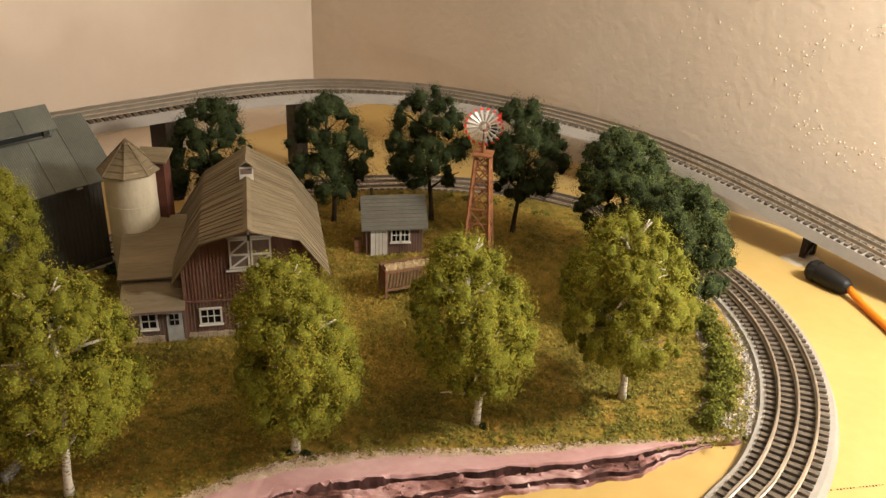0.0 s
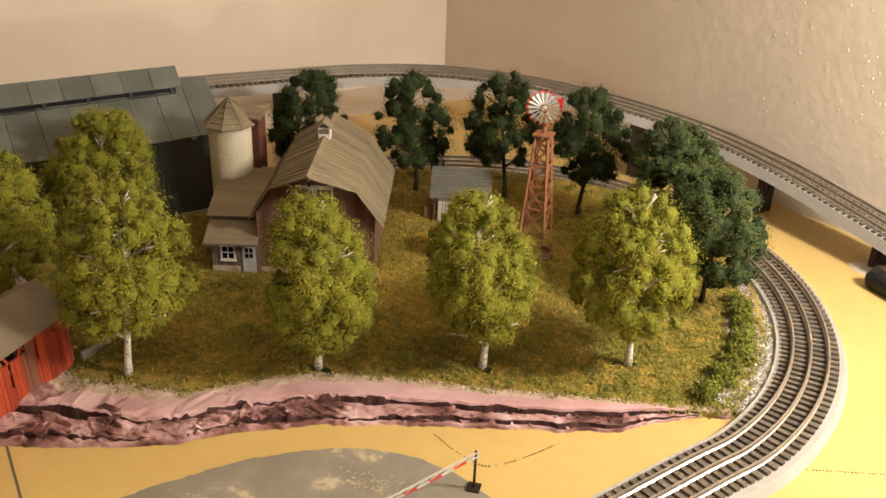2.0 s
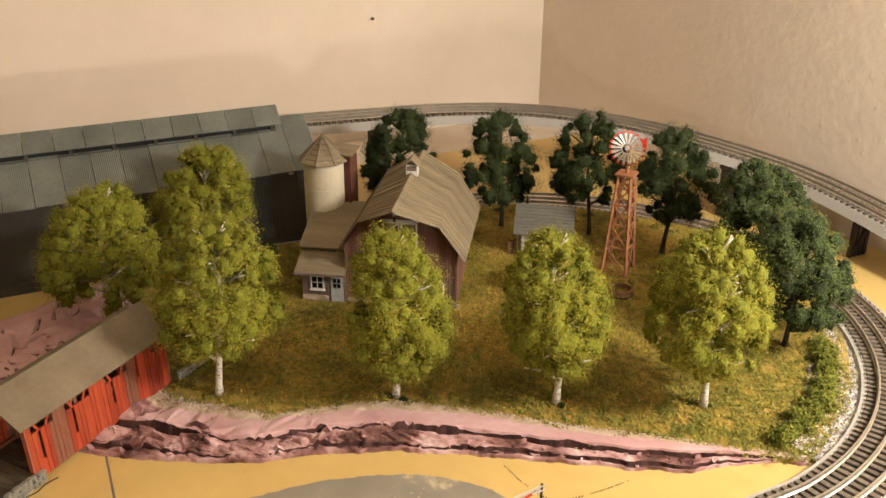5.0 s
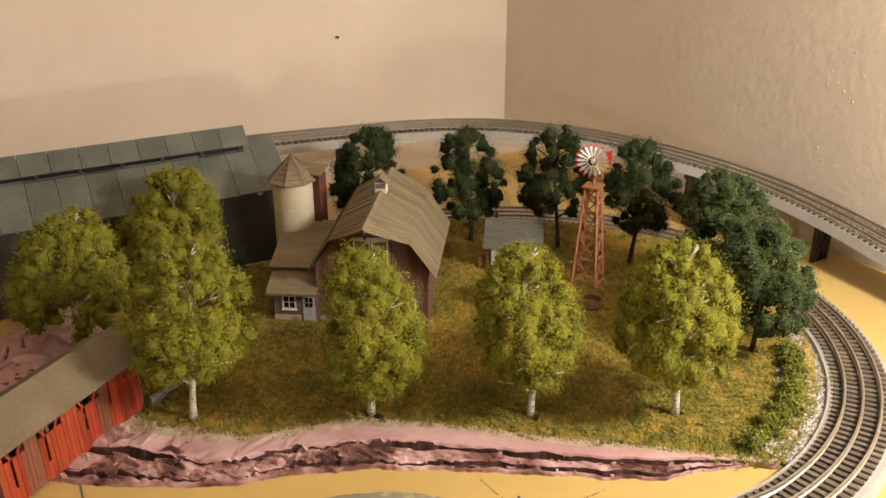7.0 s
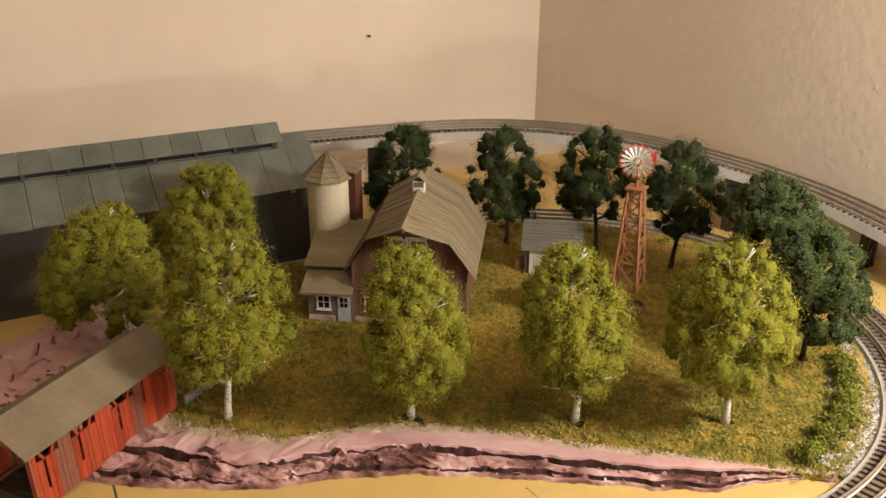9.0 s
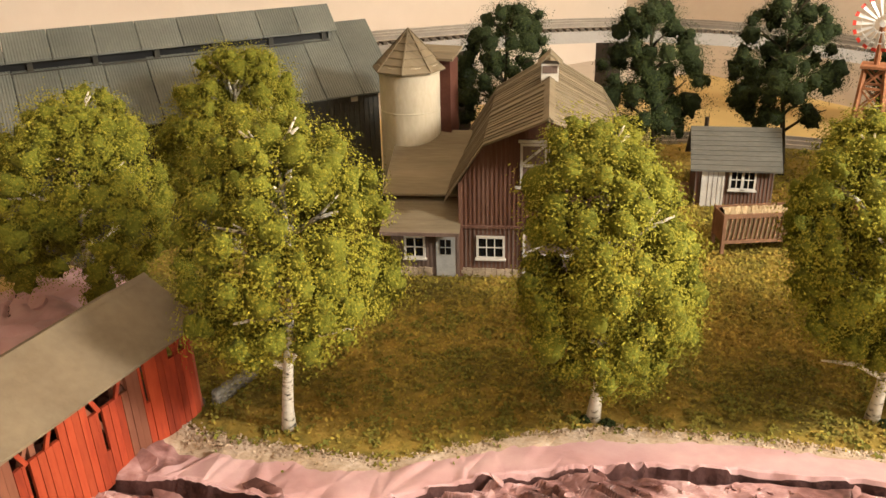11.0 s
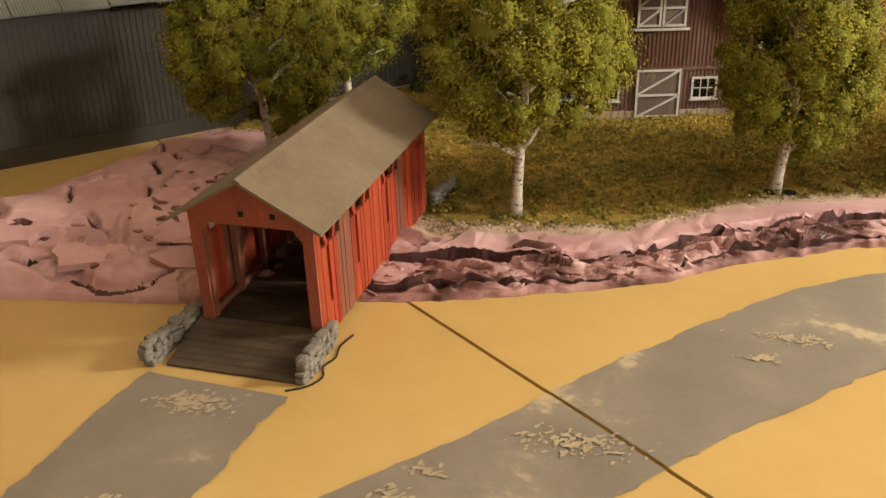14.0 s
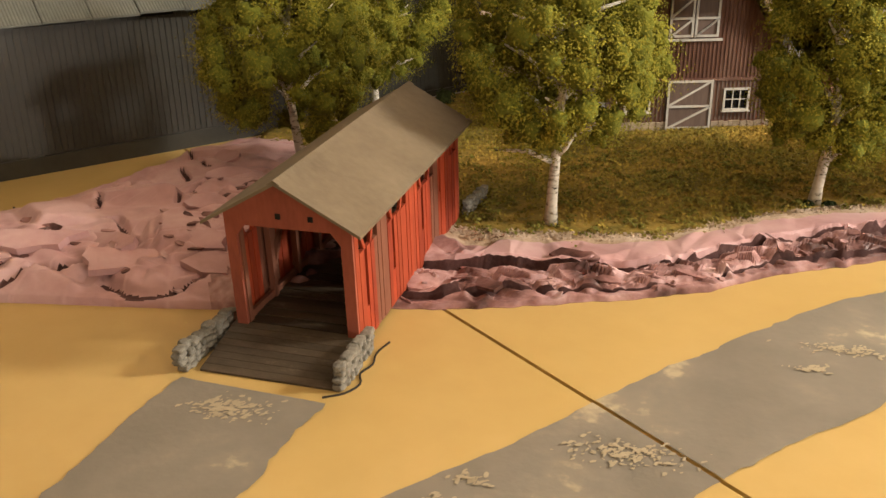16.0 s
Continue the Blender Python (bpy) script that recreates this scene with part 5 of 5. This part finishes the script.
def clump_centres(rng, axis, height, low, rx, count, size, bare, droop):
    """Places and radii of the foliage clumps: most of them round the outside, some inside, none over the bare limb ends."""
    hc, out = height - low, []
    tries = 0
    while len(out) < count and tries < count * 60:
        tries += 1
        q = rng.uniform(0.03, 0.97)
        rc = size * rng.uniform(0.55, 1.30)
        h = low + rc * 0.7 + (hc - rc * 1.7) * q
        a = rng.uniform(0, 2 * math.pi)
        wide = 1 + 0.16 * noise.noise((2.2 * math.cos(a), 2.2 * math.sin(a), h * 22 + rx * 900))
        w = max(0.0, rx * wide * envelope(q, droop) - rc * 0.80)
        w *= 1.0 if rng.random() < 0.80 else rng.uniform(0.2, 0.75)
        base = axis(h / height)
        c = Vector((base.x + w * math.cos(a), base.y + w * math.sin(a), h))
        if any((c - p).length < 0.66 * max(rc, pr) for p, pr in out):
            continue
        if any((c - e).length < rc * 0.8 + 0.001 for e in bare):
            continue
        out.append((c, rc))
    return out


def clump_foliage(name, clumps, leaves, size, mat, rng, seed, up=0.35):
    """Very many small woolly flakes over the lumpy skins of the clumps, as one mesh."""
    centres = np.array([tuple(c) for c, r in clumps])
    radii = np.array([r for c, r in clumps])
    share = radii ** 2 / (radii ** 2).sum()
    pick = rng.choice(len(clumps), int(leaves * 1.5), p=share)
    d = rng.normal(size=(len(pick), 3))
    d /= np.linalg.norm(d, axis=1)[:, None]
    stretch = rng.uniform(0.68, 1.38, (len(clumps), 3))
    lump = np.array([noise.noise(Vector(v) * 2.1 + Vector((k * 3.7, seed, 0))) * 0.62 + noise.noise(Vector(v) * 5.2 + Vector((k * 1.9, 0, seed))) * 0.40 for v, k in zip(d, pick)])
    f = 0.88 + lump + 0.12 * rng.normal(size=len(pick)) + 0.12 * np.maximum(0, rng.normal(size=len(pick)) - 1.1)
    pts = centres[pick] + d * stretch[pick] * (radii[pick] * f)[:, None]
    gap = np.sqrt(np.maximum(0, (pts ** 2).sum(1)[:, None] + (centres ** 2).sum(1)[None] - 2 * pts @ centres.T)) / radii[None]
    gap[np.arange(len(pick)), pick] = 9.0
    keep = np.where(gap.min(axis=1) > 0.62)[0][:leaves]
    crown = pts[keep] - centres.mean(axis=0)
    crown /= np.linalg.norm(crown, axis=1)[:, None]
    out = 0.5 * d[keep] + 0.7 * crown + np.array([0, 0, up])
    return bits(name, pts[keep], size, mat, rng, 0.34, out, 0.55)


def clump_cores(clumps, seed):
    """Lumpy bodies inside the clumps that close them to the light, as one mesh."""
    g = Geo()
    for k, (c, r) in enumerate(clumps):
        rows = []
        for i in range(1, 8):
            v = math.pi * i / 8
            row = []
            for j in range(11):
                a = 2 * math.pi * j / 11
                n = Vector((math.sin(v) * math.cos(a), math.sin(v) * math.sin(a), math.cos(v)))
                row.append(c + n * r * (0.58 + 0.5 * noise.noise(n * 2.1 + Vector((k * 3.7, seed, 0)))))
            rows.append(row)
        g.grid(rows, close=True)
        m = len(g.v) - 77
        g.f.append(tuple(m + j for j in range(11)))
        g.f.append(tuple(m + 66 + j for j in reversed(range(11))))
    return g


def tree(name, x, y, z, height, crown_low, rx, leaf, core, bark, seed, label, lean=(0, 0), leaves=62000, trunk_r=0.0035, count=135, size=0.0120, limb=0.0, flake=0.00112, showing=6, droop=0.80):
    """A tapered trunk with limbs and a crown of many separate woolly foam clumps, with gaps in which the limbs show."""
    rng = np.random.default_rng(seed)
    r = random.Random(seed)
    t = thing(name, pose(x, y, z), label, "tree", "trees of the layout")
    hc = height - crown_low

    def axis(f):
        return Vector((lean[0] * f * f + 0.004 * math.sin(f * 5 + seed), lean[1] * f * f + 0.003 * math.cos(f * 4 + seed) - 0.003, height * f))

    g = Geo()
    path = [axis(f) for f in np.linspace(0, 0.9, 14)]
    path[0] = Vector((path[0].x, path[0].y, -0.003))
    g.tube(path, [trunk_r * (1.3 if i == 0 else 1 - 0.062 * i) for i in range(14)], 10)
    if limb:
        s = axis(crown_low / height * 0.82)
        e = s + Vector((limb * rx * 0.62, -0.006, 0.008))
        g.tube([s, s.lerp(e, 0.45) + Vector((0, 0, 0.0035)), e], [trunk_r * 0.58, trunk_r * 0.42, trunk_r * 0.14], 7)
        s2 = axis(crown_low / height * 0.90)
        g.tube([s2, s2 + Vector((-limb * 0.006, -0.002, 0.006)), s2 + Vector((-limb * 0.012, -0.003, 0.015))], [trunk_r * 0.5, trunk_r * 0.4, trunk_r * 0.25], 7)
    bare = []
    for k in range(14):
        a = k * 2.4 + r.uniform(-0.3, 0.3)
        q = 0.02 + 0.058 * k
        s = axis((crown_low + hc * q) / height)
        shown = k % 7 < showing // 2 + 1 and showing
        rise = r.uniform(0.014, 0.026)
        qe = min(0.97, q + rise / hc)
        reach = rx * envelope(max(qe, 0.08), droop) * (r.uniform(0.60, 0.78) if shown else r.uniform(0.42, 0.6))
        e = s + Vector((math.cos(a) * reach, math.sin(a) * reach, rise))
        mid = s.lerp(e, 0.5) + Vector((0, 0, 0.003))
        g.tube([s, mid, e], [trunk_r * 0.50, trunk_r * 0.36, trunk_r * 0.16], 7)
        fork = mid + Vector((math.cos(a + 0.7) * reach * 0.36, math.sin(a + 0.7) * reach * 0.36, 0.010))
        g.tube([mid, fork], [trunk_r * 0.28, trunk_r * 0.12], 6)
        if shown:
            bare += [mid, mid.lerp(e, 0.8), e + (e - mid) * 0.35]
    part("trunk", g, bark, t, smooth=True)
    clumps = clump_centres(rng, axis, height, crown_low, rx, count, size, bare, droop)
    crown = part("crown", clump_foliage("crown", clumps, leaves, flake, leaf, rng, seed), leaf, t)
    # The darker core colour stands in for shade inside the crown.
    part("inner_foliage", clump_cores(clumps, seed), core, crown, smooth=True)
    return t


BIRCH = "white-trunked model birch with olive foam leaves"
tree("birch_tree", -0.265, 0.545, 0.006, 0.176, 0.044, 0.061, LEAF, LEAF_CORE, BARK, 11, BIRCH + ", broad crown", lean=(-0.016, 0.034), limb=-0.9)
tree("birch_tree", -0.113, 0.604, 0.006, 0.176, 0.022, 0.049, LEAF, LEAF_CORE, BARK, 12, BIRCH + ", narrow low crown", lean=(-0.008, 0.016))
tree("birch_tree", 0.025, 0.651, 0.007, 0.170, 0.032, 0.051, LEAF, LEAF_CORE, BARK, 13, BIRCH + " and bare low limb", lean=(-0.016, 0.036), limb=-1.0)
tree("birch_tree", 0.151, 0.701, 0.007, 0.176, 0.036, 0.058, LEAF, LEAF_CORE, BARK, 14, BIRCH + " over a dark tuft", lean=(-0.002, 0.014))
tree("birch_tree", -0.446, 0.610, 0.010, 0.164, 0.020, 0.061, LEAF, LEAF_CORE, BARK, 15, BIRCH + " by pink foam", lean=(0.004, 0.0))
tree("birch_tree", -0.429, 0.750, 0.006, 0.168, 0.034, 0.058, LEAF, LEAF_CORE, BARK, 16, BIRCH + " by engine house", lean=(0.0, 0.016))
DARK = "dark green model oak with open foam foliage and dark trunk"
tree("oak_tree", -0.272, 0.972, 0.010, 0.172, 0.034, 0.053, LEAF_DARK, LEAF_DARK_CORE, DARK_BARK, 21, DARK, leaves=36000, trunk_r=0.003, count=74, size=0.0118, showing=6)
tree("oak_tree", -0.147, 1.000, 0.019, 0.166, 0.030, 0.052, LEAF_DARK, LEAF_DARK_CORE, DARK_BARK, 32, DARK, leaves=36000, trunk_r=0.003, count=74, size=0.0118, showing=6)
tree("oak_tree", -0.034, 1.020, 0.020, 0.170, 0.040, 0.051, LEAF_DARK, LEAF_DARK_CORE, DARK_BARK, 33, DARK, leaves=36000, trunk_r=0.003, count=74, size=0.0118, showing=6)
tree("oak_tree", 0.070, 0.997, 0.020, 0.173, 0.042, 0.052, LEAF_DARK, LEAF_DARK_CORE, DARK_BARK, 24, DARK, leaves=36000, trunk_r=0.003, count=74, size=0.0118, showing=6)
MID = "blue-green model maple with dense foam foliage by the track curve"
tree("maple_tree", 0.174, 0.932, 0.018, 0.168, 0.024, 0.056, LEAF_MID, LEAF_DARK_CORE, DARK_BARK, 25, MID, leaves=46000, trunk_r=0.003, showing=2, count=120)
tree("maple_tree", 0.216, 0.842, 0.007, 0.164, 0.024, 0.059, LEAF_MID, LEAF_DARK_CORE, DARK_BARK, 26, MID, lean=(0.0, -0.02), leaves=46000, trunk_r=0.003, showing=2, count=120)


# ---- bushes ----
def bush(x, y, z, r, leaf, seed):
    rng = np.random.default_rng(seed)
    rr = random.Random(seed)
    pts, outs = [], []
    for k in range(5):
        c = np.array([rr.uniform(-0.6, 0.6) * r, rr.uniform(-0.6, 0.6) * r, r * rr.uniform(0.3, 0.75)])
        p = blob_points(rng, 190, r * rr.uniform(0.45, 0.7))
        pts.append(p + c)
        outs.append(p + np.array([0, 0, 0.3 * r]))
    ob = new("bush", bits("bush", np.concatenate(pts), 0.0019, leaf, rng, 0.42, np.concatenate(outs), 0.8))
    ob.matrix_world = pose(x, y, z - 0.001)
    tagged(ob, "small ragged green foam bush at the lawn's edge", "bush", "bushes along the lawn's edge")


k = 0
for x, y, _ in spline([(0.229, 0.668, 0), (0.240, 0.690, 0), (0.252, 0.725, 0), (0.260, 0.765, 0), (0.262, 0.805, 0), (0.258, 0.85, 0)], 0.0125):
    k += 1
    bush(x - 0.003 + 0.004 * math.sin(k * 3), y, 0.007, 0.0112 + 0.0028 * math.sin(k * 2.1), LEAF_BUSH, 100 + k)
for a in range(18, 128, 4):
    k += 1
    rr = 0.286 + 0.006 * math.sin(k * 1.9)
    bush(RING.x + rr * math.cos(radians(a)), RING.y + rr * math.sin(radians(a)), 0.012, 0.0095 + 0.0022 * math.sin(k * 2.3), LEAF_BUSH if k % 3 else LEAF_MID, 100 + k)
for x, y in ((-0.34, 0.905), (-0.36, 0.87), (-0.395, 0.835), (-0.32, 0.93)):
    k += 1
    bush(x, y, 0.006, 0.010, LEAF_DARK, 100 + k)
for x, y in ((0.142, 0.697), (0.160, 0.698), (-0.118, 0.600), (-0.106, 0.601), (0.032, 0.648)):
    k += 1
    bush(x, y, 0.0055, 0.0030, LEAF_DARK, 100 + k)

# ---- extension cord ----
cord = thing("extension_cord", pose(0, 0, 0), "orange extension cord with a black plug end on the table", "extension cord")
part("cable", Geo().tube(spline([(0.433, 0.918, 0.010), (0.440, 0.890, 0.005), (0.449, 0.842, 0.0042), (0.455, 0.80, 0.0042), (0.452, 0.75, 0.0042), (0.444, 0.70, 0.0042), (0.434, 0.64, 0.0042), (0.43, 0.55, 0.0042), (0.45, 0.45, 0.0042)], 0.006), 0.0042, 10), ORANGE, cord, "orange round cable", smooth=True)
plug = part("plug_body", Geo().tube([(0.404, 0.960, 0.011), (0.408, 0.954, 0.011), (0.419, 0.938, 0.0108), (0.430, 0.922, 0.0105), (0.4335, 0.9175, 0.0104)], [0.010, 0.0118, 0.0115, 0.0095, 0.006], 12), RUBBER, cord, "black moulded plug body", smooth=True)
part("plug_collar", Geo().tube([(0.406, 0.957, 0.011), (0.4105, 0.951, 0.011)], 0.0128, 12), RUBBER, plug)
for gx, gy, gr in ((0.410, 1.003, 0.022), (0.497, 0.832, 0.026)):
    ring = [(gx + gr * math.cos(t) * (1 + 0.15 * math.sin(3 * t)), gy + 0.8 * gr * math.sin(t) * (1 + 0.1 * math.sin(2 * t)), 0.0) for t in np.linspace(0, 2 * math.pi, 25)[:-1]]
    g = Geo().grid([[(gx + (x - gx) * f, gy + (y - gy) * f, z) for x, y, _ in ring] for f, z in ((1, 0.0), (0.8, 0.0022), (0.1, 0.003))], close=True)
    g.f.append(tuple(range(48, 72)))
    solid("glue_puddle", g, GLUE, "dried whitish glue puddle at a trestle foot", "glue", smooth=True)
solid("bent_nail", Geo().tube([(0.402, 0.618, 0.001), (0.408, 0.640, 0.001), (0.412, 0.656, 0.001)], 0.0009, 6).tube([(0.4115, 0.655, 0.001), (0.4135, 0.657, 0.001)], 0.002, 8), IRON, "dark nail lying on the yellow table", "nail")

# ---- crossing gate ----
gate = thing("crossing_gate", pose(0.056, 0.499, 0), "white and red striped crossing gate arm on a dark post", "crossing gate")
part("post", Geo().tube([(0, 0, 0), (0, 0, 0.036)], 0.0011, 8), IRON, gate)
part("base", Geo().box(-0.005, 0.005, -0.005, 0.005, 0, 0.002), IRON, gate)
ends = (Vector((0.002, 0.001, 0.0355)), Vector((-0.075, -0.062, 0.006)))
for kk in range(10):
    a, b = ends[0].lerp(ends[1], kk / 10), ends[0].lerp(ends[1], (kk + 1) / 10)
    part("arm_rail", Geo().beam(a, b, 0.0012, 0.0012), WHITE, gate)
    drop = Vector((0, 0, -0.0042))
    part("arm_stripe", Geo().beam(a + drop, b + drop, 0.0012, 0.0014), RED if kk % 2 else WHITE, gate)
    part("lattice", Geo().beam(a, b + drop, 0.0006, 0.0006), WHITE, gate)


# ---- pen marks and dots on the table ----
g = Geo()
rd = random.Random(9)
for line in ([(0.30, 0.60), (0.46, 0.635)], [(0.38, 0.636), (0.47, 0.652)], [(0.01, 0.552), (0.035, 0.535), (0.06, 0.527), (0.085, 0.545), (0.115, 0.578)]):
    for p in spline([(*q, 0) for q in line], 0.0028):
        if rd.random() < 0.8:
            g.box(p.x - 0.0006, p.x + 0.0006, p.y - 0.0004 + rd.uniform(-0.0006, 0.0006), p.y + 0.0006, 0.0001, 0.0004)
solid("pencil_dots", g, INK, "dotted dark ink layout lines on the yellow table", "ink marks", "stuff")
g = Geo().beam((-0.618, 0.522, 0.0004), (-0.604, 0.530, 0.0004), 0.0012, 0.0005).beam((-0.616, 0.530, 0.0004), (-0.607, 0.521, 0.0004), 0.0012, 0.0005)
solid("ink_cross", g, INK, "small inked cross on the yellow table", "ink mark")
outline = spline([(-0.341, 0.347, 0.0004), (-0.333, 0.352, 0.0004), (-0.329, 0.360, 0.0004), (-0.3315, 0.368, 0.0004), (-0.3285, 0.376, 0.0004), (-0.3295, 0.386, 0.0004), (-0.3265, 0.397, 0.0004)], 0.003)
solid("ink_outline", Geo().tube(outline, 0.0005, 5), INK, "inked outline round the bridge's stone foot", "ink mark")

# ---- wall marks ----
def on_east_wall(p, z):
    return ROOM @ Vector((p, -0.0015, z))


rw = random.Random(5)
g = Geo()
for k in range(330):
    a = rw.uniform(0, 6.28)
    r = rw.gauss(0.064, 0.008) if k < 110 else rw.uniform(0.065, 0.24)
    p, z = 0.93 + r * math.cos(a) * 1.1, 0.185 + r * math.sin(a) * (1.1 if k < 110 else 0.8)
    if z < 0.09:
        continue
    c = on_east_wall(p, z)
    s = rw.uniform(0.0006, 0.0017)
    ring = [c + E1 * (s * math.cos(t) * rw.uniform(0.7, 1.6)) + Vector((0, 0, s * math.sin(t) * rw.uniform(0.7, 2.0))) for t in np.linspace(0, 2 * math.pi, 8)[:-1]]
    mid_ = c + E2 * 0.0004
    base = len(g.v)
    g.v += [tuple(q + E2 * 0.0018) for q in ring] + [tuple(mid_)]
    g.f += [(base + i, base + (i + 1) % 7, base + 7) for i in range(7)]
solid("plaster_flecks", g, WALL_B, "raised plaster flecks in a rough ring on the wall", "plaster", "stuff")
nail = ROOM @ Vector((0.0, -0.362, 0.211))
solid("wall_nail", Geo().tube([nail - E1 * 0.004, nail + E1 * 0.006], 0.0013, 6).tube([nail + E1 * 0.006, nail + E1 * 0.0068], 0.0026, 8), IRON, "small dark nail in the cream wall", "nail")
